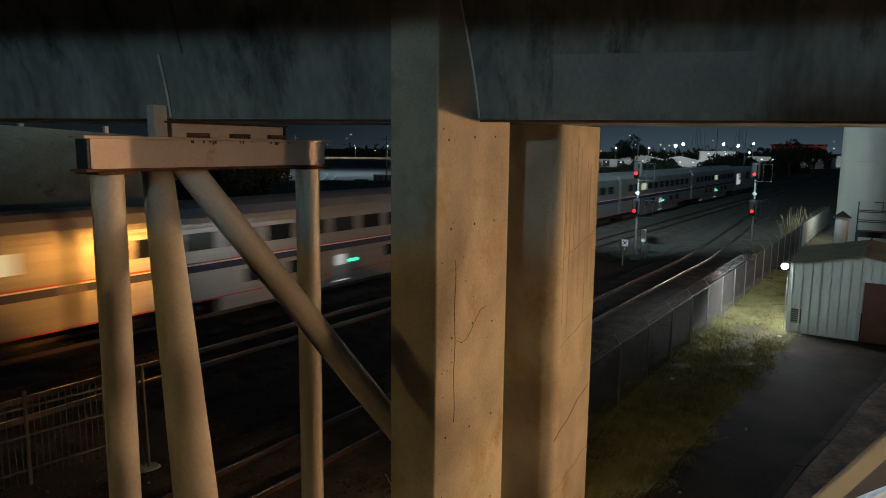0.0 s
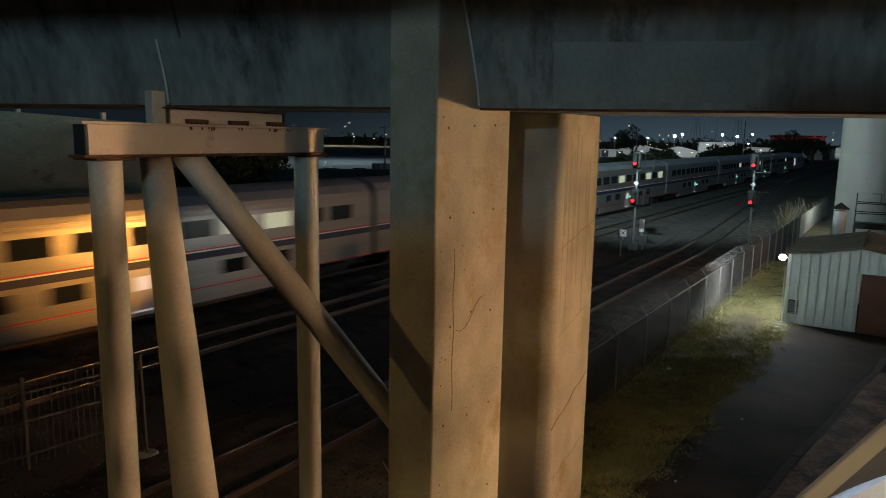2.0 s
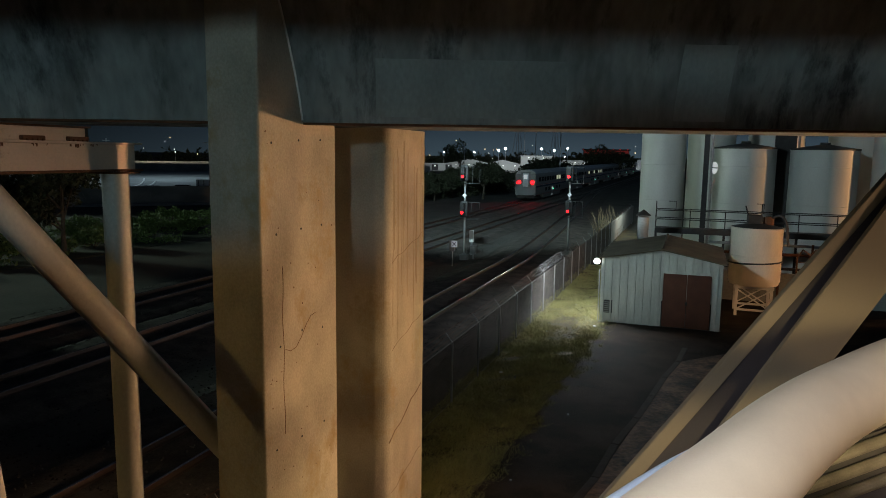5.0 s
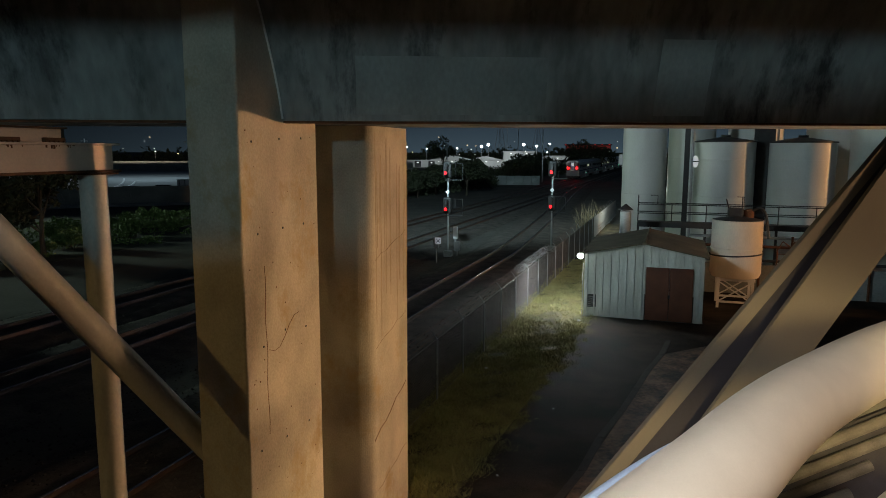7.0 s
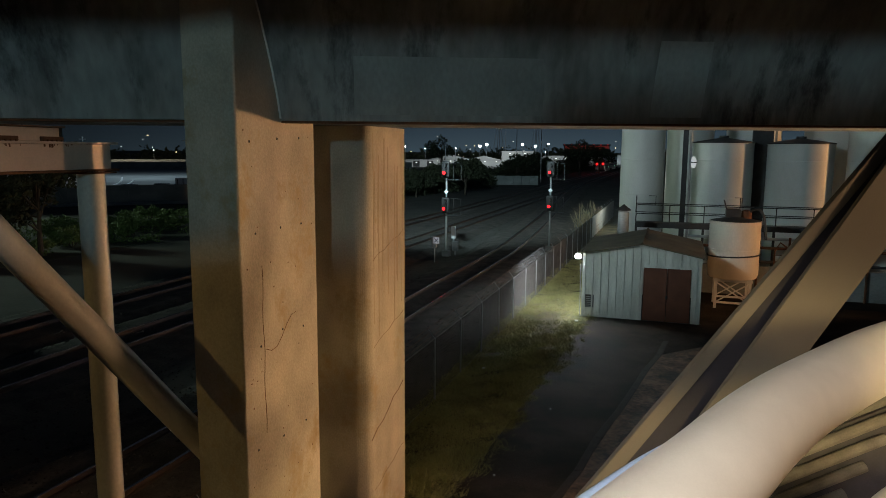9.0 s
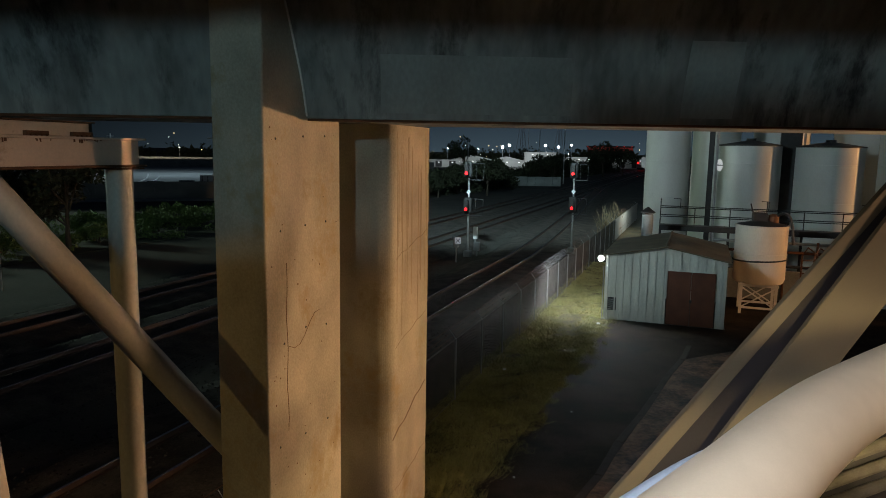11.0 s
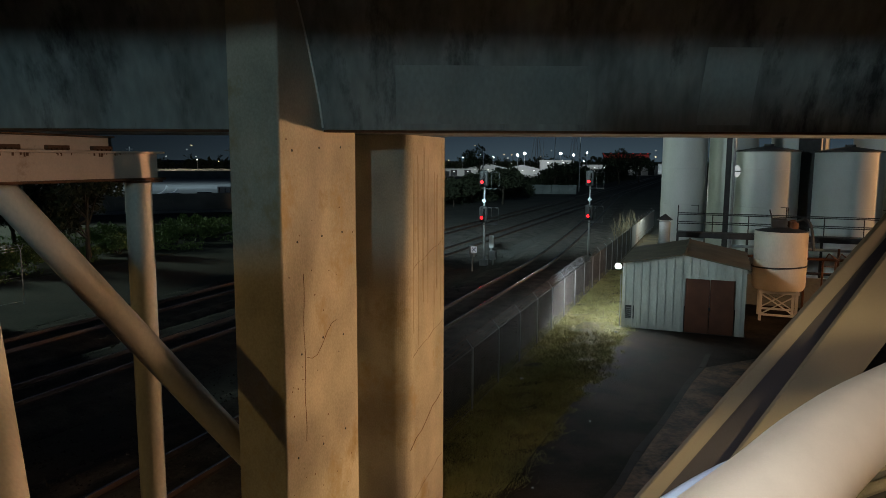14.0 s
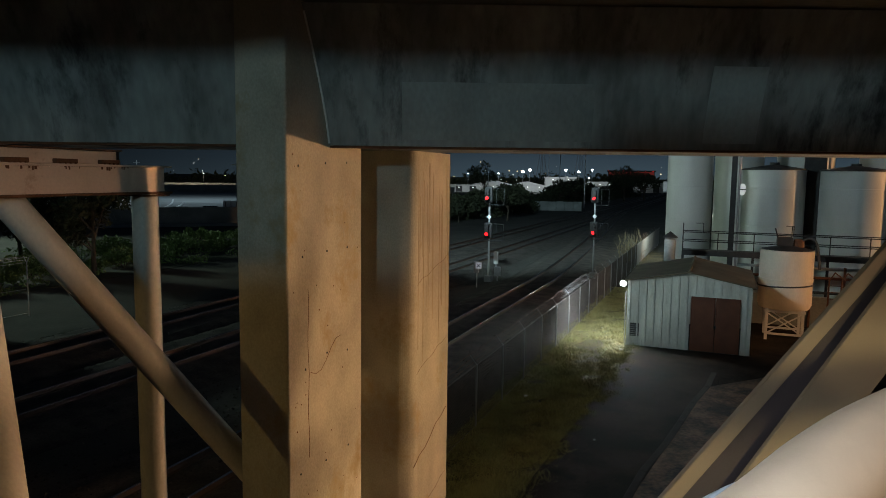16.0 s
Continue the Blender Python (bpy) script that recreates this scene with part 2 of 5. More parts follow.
def box(x0, y0, z0, x1, y1, z1, bev=0.0, bm=None):
    own = bm or bmesh.new()
    tmp = bmesh.new() if bm else own
    v = [tmp.verts.new((x, y, z)) for z in (z0, z1) for x, y in ((x0, y0), (x1, y0), (x1, y1), (x0, y1))]
    for f in ((3, 2, 1, 0), (4, 5, 6, 7), (0, 1, 5, 4), (1, 2, 6, 5), (2, 3, 7, 6), (3, 0, 4, 7)):
        tmp.faces.new([v[i] for i in f])
    if bev:
        bmesh.ops.bevel(tmp, geom=tmp.edges[:], offset=bev, segments=2, affect="EDGES", profile=0.5)
    if bm:
        merge(own, tmp)
    return own


def merge(a, b):
    me = bpy.data.meshes.new("tmp")
    b.to_mesh(me)
    b.free()
    a.from_mesh(me)
    bpy.data.meshes.remove(me)
    return a


def tube(points, r, seg=16, bm=None, caps=True, radii=None):
    """A round bar along a run of points."""
    bm = bm or bmesh.new()
    pts = [Vector(p) for p in points]
    rings = []
    ref = None
    for i, p in enumerate(pts):
        d = (pts[min(i + 1, len(pts) - 1)] - pts[max(i - 1, 0)]).normalized()
        if ref is None:
            ref = d.orthogonal().normalized()
        x = (ref - d * ref.dot(d)).normalized()
        ref = x
        y = d.cross(x)
        rr = radii[i] if radii else r
        rings.append([bm.verts.new(p + (x * math.cos(a) + y * math.sin(a)) * rr) for a in (2 * math.pi * k / seg for k in range(seg))])
    for a, b in zip(rings, rings[1:]):
        for k in range(seg):
            bm.faces.new((a[k], a[(k + 1) % seg], b[(k + 1) % seg], b[k]))
    if caps:
        bm.faces.new(rings[0][::-1])
        bm.faces.new(rings[-1])
    return bm


def lathe(profile, seg=40, bm=None, at=(0, 0, 0)):
    """profile: (radius, z) from bottom to top, closed with caps."""
    bm = bm or bmesh.new()
    rings = [[bm.verts.new((at[0] + r * math.cos(a), at[1] + r * math.sin(a), at[2] + z)) for a in (2 * math.pi * k / seg for k in range(seg))] for r, z in profile]
    for a, b in zip(rings, rings[1:]):
        for k in range(seg):
            bm.faces.new((a[k], a[(k + 1) % seg], b[(k + 1) % seg], b[k]))
    bm.faces.new(rings[0][::-1])
    bm.faces.new(rings[-1])
    return bm


def extrude(section, y0, y1, bm=None):
    """A closed (x, z) outline run along y."""
    bm = bm or bmesh.new()
    a = [bm.verts.new((x, y0, z)) for x, z in section]
    b = [bm.verts.new((x, y1, z)) for x, z in section]
    k = len(section)
    for i in range(k):
        bm.faces.new((a[i], a[(i + 1) % k], b[(i + 1) % k], b[i]))
    bm.faces.new(a[::-1])
    bm.faces.new(b)
    return bm


def raw(name, verts, faces, material, parent=None, kind="", label="", category=""):
    me = bpy.data.meshes.new(name)
    me.from_pydata(verts, [], faces)
    me.materials.append(material)
    me.update()
    ob = new(name, me)
    if parent:
        ob.parent = parent
    return tagged(ob, label, category, "", kind)


def sheet(name, quad, z, material, label, cuts=1):
    """A flat piece of ground with a skirt; quad: four (s, o)."""
    bm = bmesh.new()
    top = [bm.verts.new(G(s, o, z)) for s, o in quad]
    low = [bm.verts.new(G(s, o, z - 0.3)) for s, o in quad]
    k = len(quad)
    bm.faces.new(top)
    for i in range(k):
        bm.faces.new((low[i], low[(i + 1) % k], top[(i + 1) % k], top[i]))
    ob = link(bm, name, material)
    return tagged(ob, label, name.split("_")[0], "", "structure")


# ---- ground ----
def ground():
    bm = bmesh.new()
    c = G(200, 0, -0.06)
    v = [bm.verts.new((c.x + dx, c.y + dy, -0.06)) for dx, dy in ((-2600, -2600), (2600, -2600), (2600, 2600), (-2600, 2600))]
    bm.faces.new(v)
    tagged(link(bm, "ground", M["dirt"]), "bare dark earth beside the railway", "ground", "", "structure")


ground()
sheet("pavement_yard", ((8, -4.25), (14, -3.95), (29.8, -3.1), (31, -3.4), (52, -3.4), (52, 40), (-10, 40), (-10, 4)), 0.02, M["asphalt"], "worn damp dark asphalt yard")
sheet("ground_grass", ((-12, -6.6), (70, -6.6), (70, -3.6), (31, -3.4), (29.8, -3.0), (8, -3.3), (-10, -2.2)), 0.0, M["soil"], "rough grass strip along the chain-link fence")


M["kerb"] = mat("muddy_kerb", (0.02, 0.014, 0.01), 0.9, 0, 0.6, 1.5, 12, 0.6)


def kerb():
    t = thing("kerb", tracked(9, -2.62), "low broken asphalt kerb edging the yard", "kerb", "", "structure")
    for i in range(9):
        bm = box(-0.1, i * 2.0, -0.05, 0.1, i * 2.0 + 1.99, 0.045, 0.02)
        for v in bm.verts:
            v.co.x += 0.05 * math.sin(v.co.y * 1.3) + 0.15 * v.co.y
        part("kerb_stone", bm, M["kerb"], t)


kerb()
# brown mud, its colour warmed further in place of lamplight
M["mud"] = mat("brown_mud", (0.10, 0.055, 0.03), 0.8, 0, 0.8, 0.8, 9, 0.9, (1, 1, 1), (0.02, 0.014, 0.01), 0.7, 0, 0.58, 0.88)
sheet("ground_mud", ((8.0, -2.65), (25.0, -0.15), (29.0, 3.5), (20, 9), (8, 7)), 0.035, M["mud"], "brown muddy ground beyond the broken kerb")

# ---- tracks ----
RAIL = [(-0.075, 0), (0.075, 0), (0.075, 0.015), (0.012, 0.03), (0.012, 0.125), (0.037, 0.135), (0.037, 0.165),
        (-0.037, 0.165), (-0.037, 0.135), (-0.012, 0.125), (-0.012, 0.03), (-0.075, 0.015)]


def bend(s):
    """Sideways shift of the yard track where it runs to the turnout."""
    if s < 45:
        return 0.0
    if s < 145:
        k = (s - 45) / 100
        return -7.6 * (k * k * (3 - 2 * k) * 0.35 + 0.65 * k)
    return -7.6


def track(o, s0, s1, curve, label, step):
    t = thing("railway_track", tracked(0, o), label, "railway track", "tracks", "structure")
    ys = [s0 + (s1 - s0) * i / step for i in range(step + 1)]
    for side in (-0.7175, 0.7175):
        for name, sec, m in (("rail", RAIL, M["rail"]), ("rail_head", [(-0.034, 0.166), (0.034, 0.166), (0.03, 0.172), (-0.03, 0.172)], M["railtop"])):
            bm = bmesh.new()
            rings = [[bm.verts.new((side + x + (bend(y) if curve else 0), y, 0.17 + z)) for x, z in sec] for y in ys]
            for a, b in zip(rings, rings[1:]):
                for i in range(len(sec)):
                    bm.faces.new((a[i], a[(i + 1) % len(sec)], b[(i + 1) % len(sec)], b[i]))
            bm.faces.new(rings[0][::-1]), bm.faces.new(rings[-1])
            part(name, bm, m, t, "worn bright rail head" if name == "rail_head" else "")
    # ballast bed with sloping shoulders and uneven top
    bm = bmesh.new()
    rnd = random.Random(int(abs(o) * 10))
    sec = [(-2.9, -0.05), (-2.0, 0.16), (-1.3, 0.19), (-0.5, 0.17), (0.5, 0.17), (1.3, 0.19), (2.0, 0.16), (2.9, -0.05)]
    fine = [s0 + i * 1.2 for i in range(int((90 - s0) / 1.2))] + [90 + i * 12 for i in range(int((s1 - 90) / 12) + 1)]
    rings = [[bm.verts.new((x + (bend(y) if curve else 0) + rnd.uniform(-0.08, 0.08), y, z + (rnd.uniform(-0.01, 0.01) if z > 0 else 0))) for x, z in sec] for y in fine]
    for a, b in zip(rings, rings[1:]):
        for i in range(len(sec) - 1):
            bm.faces.new((a[i], a[i + 1], b[i + 1], b[i]))
    part("ballast_bed", bm, M["ballast"], t)
    # sleepers: near ones singly, the rest joined
    me = None
    verts, faces = [], []
    y, k = s0, 0
    while y < min(s1, 230):
        dx = bend(y) if curve else 0
        if 8 < y < 62 and k < 90:
            if me is None:
                bm = box(-1.3, -0.12, 0.03, 1.3, 0.12, 0.158, 0.015)
                me = bpy.data.meshes.new("sleeper")
                bm.to_mesh(me)
                bm.free()
                me.materials.append(M["sleeper"])
            ob = new("sleeper", me)
            ob.parent, ob.location = t, (dx, y, 0)
            k += 1
        else:
            b0 = len(verts)
            verts += [(dx + x, y + yy, z) for z in (0.03, 0.155) for x, yy in ((-1.3, -0.12), (1.3, -0.12), (1.3, 0.12), (-1.3, 0.12))]
            faces += [tuple(b0 + i for i in f) for f in ((4, 5, 6, 7), (0, 1, 5, 4), (1, 2, 6, 5), (2, 3, 7, 6), (3, 0, 4, 7))]
        y += 0.61
    raw("sleeper_row", verts, faces, M["sleeper"], t, "stuff")


TRACK_O = (-23.9, -18.6, -10.8)


def stones():
    """Loose ballast stones between the tracks."""
    rnd = random.Random(5)
    verts, faces = [], []
    for _ in range(15000):
        s, o = 3 + 60 * rnd.random() ** 1.5, rnd.uniform(-27, -6.9)
        dist = min(abs(o - t) for t in TRACK_O)
        z = 0.17 if dist < 2 else max(-0.05, 0.17 - 0.24 * (dist - 2))
        r = rnd.uniform(0.02, 0.055)
        p = G(s, o, z)
        b0 = len(verts)
        a = rnd.uniform(0, 6.28)
        for k in range(4):
            q = a + k * 1.57 + rnd.uniform(-0.3, 0.3)
            verts.append((p.x + r * math.cos(q), p.y + r * math.sin(q), p.z))
        verts.append((p.x + rnd.uniform(-r, r) * 0.4, p.y + rnd.uniform(-r, r) * 0.4, p.z + r * rnd.uniform(0.7, 1.2)))
        faces += [(b0 + k, b0 + (k + 1) % 4, b0 + 4) for k in range(4)]
    raw("ballast_stones", verts, faces, M["ballast"], None, "stuff", "loose dark grey-brown ballast stones between the tracks", "stones")


# ---- bridge ----
def bridge():
    J, lean = (0.47, 8.14), 0.5
    base = pose(J[0], J[1], 0, 0, 0, -11.3)
    zb, zt = 7.43, 8.88

    def web(z):
        return -lean * ((z - zb) / (zt - zb)) ** 1.3

    def run(x0, x1, z0, z1, bm):
        k = 4
        zs = [z0 + (z1 - z0) * i / k for i in range(k + 1)]
        xs = [x0 + (x1 - x0) * i / 6 for i in range(7)]
        f = [[bm.verts.new((x, web(z), z)) for z in zs] for x in xs]
        b = [[bm.verts.new((x, 2.2, z)) for z in (z0, z1)] for x in xs]
        for i in range(6):
            for j in range(k):
                bm.faces.new((f[i][j], f[i + 1][j], f[i + 1][j + 1], f[i][j + 1]))
            bm.faces.new((f[i][0], b[i][0], b[i + 1][0], f[i + 1][0]))
            bm.faces.new((f[i][k], f[i + 1][k], b[i + 1][1], b[i][1]))
            bm.faces.new((b[i][0], b[i][1], b[i + 1][1], b[i + 1][0]))
        for i in (0, 6):
            bm.faces.new([f[i][j] for j in range(k + 1)] + [b[i][1], b[i][0]])
        return bm

    for x0, x1, x2, x3, lab in ((-26, -3.68, -26, -4.00, "stained grey concrete girder with a stepped hinge joint"),
                                (-3.65, 22, -3.96, 22, "stained grey concrete girder with painted pools of light")):
        bm = run(x0, x1, 8.2, zt, bmesh.new())
        run(x2, x3, zb, 8.1999, bm)
        ob = link(bm, "bridge_girder", M["girder"])
        ob.matrix_world = base
        tagged(ob, lab, "bridge girder", "", "structure")
        # thin rusty drip edge under the girder
        edge = link(box(x2 + 0.01, 0.02, zb - 0.03, x3 - 0.01, 0.1, zb - 0.003), "drip_edge", M["rust"], ob)
    # pale sealant down the hinge and beside the column
    s = [(-3.98, web(z) - 0.012, z) for z in (7.45, 7.7, 7.95, 8.19)]
    tagged(link(tube(s, 0.014, 6), "trim_hinge_sealant", M["whiteline"]), "pale sealant bead in the hinge joint", "sealant", "", "structure").matrix_world = base
    inv = base.inverted()
    s = []
    for z in (7.45, 7.7, 7.95, 8.2, 8.5, 8.8):
        p, q = inv @ G(6.0, -4.16, z), inv @ G(8.0, -4.16, z)
        k = (web(z) - 0.012 - p.y) / (q.y - p.y)
        s.append((p.x + (q.x - p.x) * k, web(z) - 0.012, z))
    tagged(link(tube(s, 0.012, 6), "trim_column_sealant", M["whiteline"]), "pale sealant bead between column and girder", "sealant", "", "structure").matrix_world = base
    # lighter patches on the face: pools of light painted as thin sheets
    for x, w, z0, h in ((0.75, 2.15, 7.5, 0.62), (4.15, 0.62, 7.5, 0.82)):
        bm = bmesh.new()
        zs = [z0 + h * i / 3 for i in range(4)]
        v = [[bm.verts.new((xx, web(z) - d, z)) for z in zs] for xx, d in ((x, -0.01), (x + 0.01, 0.005), (x + w - 0.01, 0.005), (x + w, -0.01))]
        for a, b in zip(v, v[1:]):
            for j in range(3):
                bm.faces.new((a[j], b[j], b[j + 1], a[j + 1]))
        tagged(link(bm, "trim_light_patch", M["patch"]), "thin lighter patch on the girder, a painted pool of light", "mortar patch", "", "structure").matrix_world = base
    # deck above
    ob = link(box(-26, -7.5, 8.9, 22, 2.2, 9.2), "ceiling_deck", M["soffit"])
    ob.matrix_world = base
    tagged(ob, "dark stained underside of the concrete bridge deck", "bridge deck", "", "structure")
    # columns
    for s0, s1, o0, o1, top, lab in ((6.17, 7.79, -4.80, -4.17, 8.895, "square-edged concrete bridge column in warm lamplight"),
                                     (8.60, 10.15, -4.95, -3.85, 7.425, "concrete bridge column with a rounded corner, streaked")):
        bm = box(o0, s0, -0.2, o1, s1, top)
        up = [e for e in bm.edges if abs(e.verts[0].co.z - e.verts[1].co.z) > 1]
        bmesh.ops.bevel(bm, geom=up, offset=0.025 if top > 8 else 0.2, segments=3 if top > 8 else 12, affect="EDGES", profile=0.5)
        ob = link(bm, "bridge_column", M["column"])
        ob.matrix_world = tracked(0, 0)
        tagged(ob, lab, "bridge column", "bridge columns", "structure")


def column_marks():
    t = thing("trim_column_marks", tracked(0, -4.17), "dark tie holes and a thin vertical crack in the concrete", "crack", "", "structure")
    rnd = random.Random(9)
    for s in (6.45, 6.95, 7.45):
        for z in (1.4, 2.6, 3.8, 5.0, 6.2, 7.2):
            bm = lathe([(0.014, -0.004), (0.014, 0.003)], 10)
            bm.transform(pose(0, s + rnd.uniform(-0.06, 0.06), z + rnd.uniform(-0.05, 0.05), 0, 90))
            part("tie_hole", bm, M["black"], t)
    for _ in range(70):
        r = rnd.uniform(0.004, 0.011)
        bm = lathe([(r, -0.003), (r, 0.0015)], 8)
        bm.transform(pose(0, rnd.uniform(6.25, 7.7), rnd.uniform(0.5, 7.35), 0, 90))
        part("pit", bm, M["rust"], t)
    pts = [(0.0, 6.56 + 0.012 * math.sin(i * 1.3), 5.85 - i * 0.16) for i in range(13)]
    part("crack", tube(pts, 0.0045, 5), M["rust"], t)
    pts = [(0.0, 6.6 + i * 0.11, 4.9 - 0.1 * math.sin(i * 0.9) + i * 0.035) for i in range(7)]
    part("crack", tube(pts, 0.004, 5), M["rust"], t)
    t2 = thing("trim_column_marks", tracked(0, -3.85), "thin slanting crack in the rear concrete column", "crack", "", "structure")
    for _ in range(26):
        s, z, n = rnd.uniform(8.8, 10.0), rnd.uniform(6.6, 7.4), rnd.uniform(0.4, 2.6)
        bm = box(-0.003, s, z - n, 0.0015, s + rnd.uniform(0.006, 0.025), z)
        part("drip_streak", bm, M["streak"], t2)
    for z in (2.2, 4.35, 5.6):
        pts = [(0.0, 8.8 + i * 0.19, z + i * 0.05 + 0.02 * math.sin(i * 2.4 + z)) for i in range(7)]
        part("crack", tube(pts, 0.003, 5), M["rust"], t2)
    pts = [(0.0, 8.72 + i * 0.2, 3.0 + i * 0.09 + 0.03 * math.sin(i * 2.0)) for i in range(7)]
    part("crack", tube(pts, 0.006, 5), M["rust"], t2)


M["asphalt"].node_tree.nodes["Principled BSDF"].inputs["Specular IOR Level"].default_value = 0.15
M["streak"] = mat("lime_streak", (0.36, 0.30, 0.22), 0.9, 0, 0.3, 2, 30, 0.1)
# lighter girder tone that paints in light falling through gaps
M["patch"] = mat("light_patch", (0.30, 0.32, 0.32), 0.9, 0, 0.25, 1.2, 25, 0.2, (1, 1, 0.5), (0.15, 0.15, 0.15), 0.35)
bridge()
column_marks()


# ---- steel shoring under the hinge ----
def shoring():
    t = thing("shoring_bent", tracked(0, 0), "painted tubular steel shoring frame propping the girder hinge", "shoring frame")
    oc, half = -6.45, 0.14
    bm = box(oc - 0.05, 3.62, 6.87, oc + half - 0.004, 6.74, 7.15)
    part("cap_beam", bm, M["capsteel"], t, "wide painted steel cap beam with rust at its edges", True)
    for z0, z1, m in ((6.84, 6.868, "rust"), (7.152, 7.178, "capsteel")):
        part("flange", box(oc - 0.1, 3.55, z0, oc + 0.17, 6.84, z1, 0.006), M[m], t)
    rr = random.Random(6)
    for i in range(26):
        y = rr.choice((4.72, 5.28, 5.84)) + rr.uniform(-0.06, 0.34)
        part("rust_drip", box(oc + half - 0.006, y, 7.151 - rr.uniform(0.008, 0.045), oc + half - 0.0025 + 0.00004 * i, y + rr.uniform(0.006, 0.03), 7.151), M["rust"], t)
    part("end_plate", box(oc - 0.06, 3.59, 6.87, oc + 0.13, 3.615, 7.15, 0.004), M["dark"], t)
    for s in (3.85, 6.56):
        part("post", tube([(oc, s, 6.838), (oc, s, 3.4), (oc, s, -0.1)], 0.152, 28), M["steel"], t, "round grey steel post", True)
        part("post_plate", box(oc - 0.2, s - 0.2, 6.815, oc + 0.2, s + 0.2, 6.836, 0.004), M["rust"], t)
    part("raker", tube([(-6.78, 4.62, 6.835), (-5.57, 3.90, 5.61), (-4.37, 3.18, 4.39), (-1.2, 1.3, 1.2), (0.0, 0.57, 0.0)], 0.163, 28), M["steel"], t, "leaning round steel raker, grimy at the top", True)
    part("diagonal_brace", tube([(-6.62, 4.72, 7.05), (-6.514, 4.847, 6.81), (-5.07, 6.60, 3.668), (-3.38, 8.65, 0.0)], 0.152, 28), M["steel"], t, "sloping round steel brace", True)
    part("bearing_beam", box(oc - 0.12, 4.55, 7.18, oc + 0.06, 6.1, 7.325, 0.006), M["capsteel"], t)
    part("bearing_top_plate", box(oc - 0.2, 4.45, 7.327, oc + 0.09, 6.16, 7.345, 0.004), M["rust"], t)
    part("stiffener", box(oc - 0.05, 4.34, 7.18, oc + 0.07, 4.49, 7.50, 0.006), M["steel"], t, "upright grey steel bracket with bolts")
    part("bearing_end", box(oc - 0.1, 6.105, 7.18, oc + 0.05, 6.15, 7.325), M["dark"], t)
    for i in range(3):
        y = 4.72 + i * 0.56
        part("clip", box(oc + 0.06, y, 7.182, oc + 0.12, y + 0.26, 7.23, 0.006), M["rust"], t, "rusty steel clip angle")
        for k in range(4):
            part("bolt", lathe([(0.012, 0), (0.012, 0.02)], 6, None, (oc + 0.145, y + 0.03 + k * 0.06, 7.178)), M["rust"], t)


shoring()


# ---- stair landing, handrail and brace beside the camera ----
def bezier(pts, n=10):
    """Smooth run through points."""
    out = []
    p = [Vector(q) for q in pts]
    p = [2 * p[0] - p[1]] + p + [2 * p[-1] - p[-2]]
    for i in range(1, len(p) - 2):
        for k in range(n):
            a = k / n
            out.append(0.5 * ((2 * p[i]) + (p[i + 1] - p[i - 1]) * a + (2 * p[i - 1] - 5 * p[i] + 4 * p[i + 1] - p[i + 2]) * a * a
                              + (3 * p[i] - p[i - 1] - 3 * p[i + 1] + p[i + 2]) * a ** 3))
    out.append(p[-2])
    return out


# blue of the light on the cream pipe's underside
M["bluelight"] = mat("blue_underside_light", (0.32, 0.42, 0.60), 0.5, 0, 0.08, 4, 60, 0.02)


# web coloured darker than the flanges: its shade is put into the paint
M["webshade"] = mat("shaded_web_paint", (0.035, 0.035, 0.045), 0.55, 0, 0.15, 2, 50, 0.03)


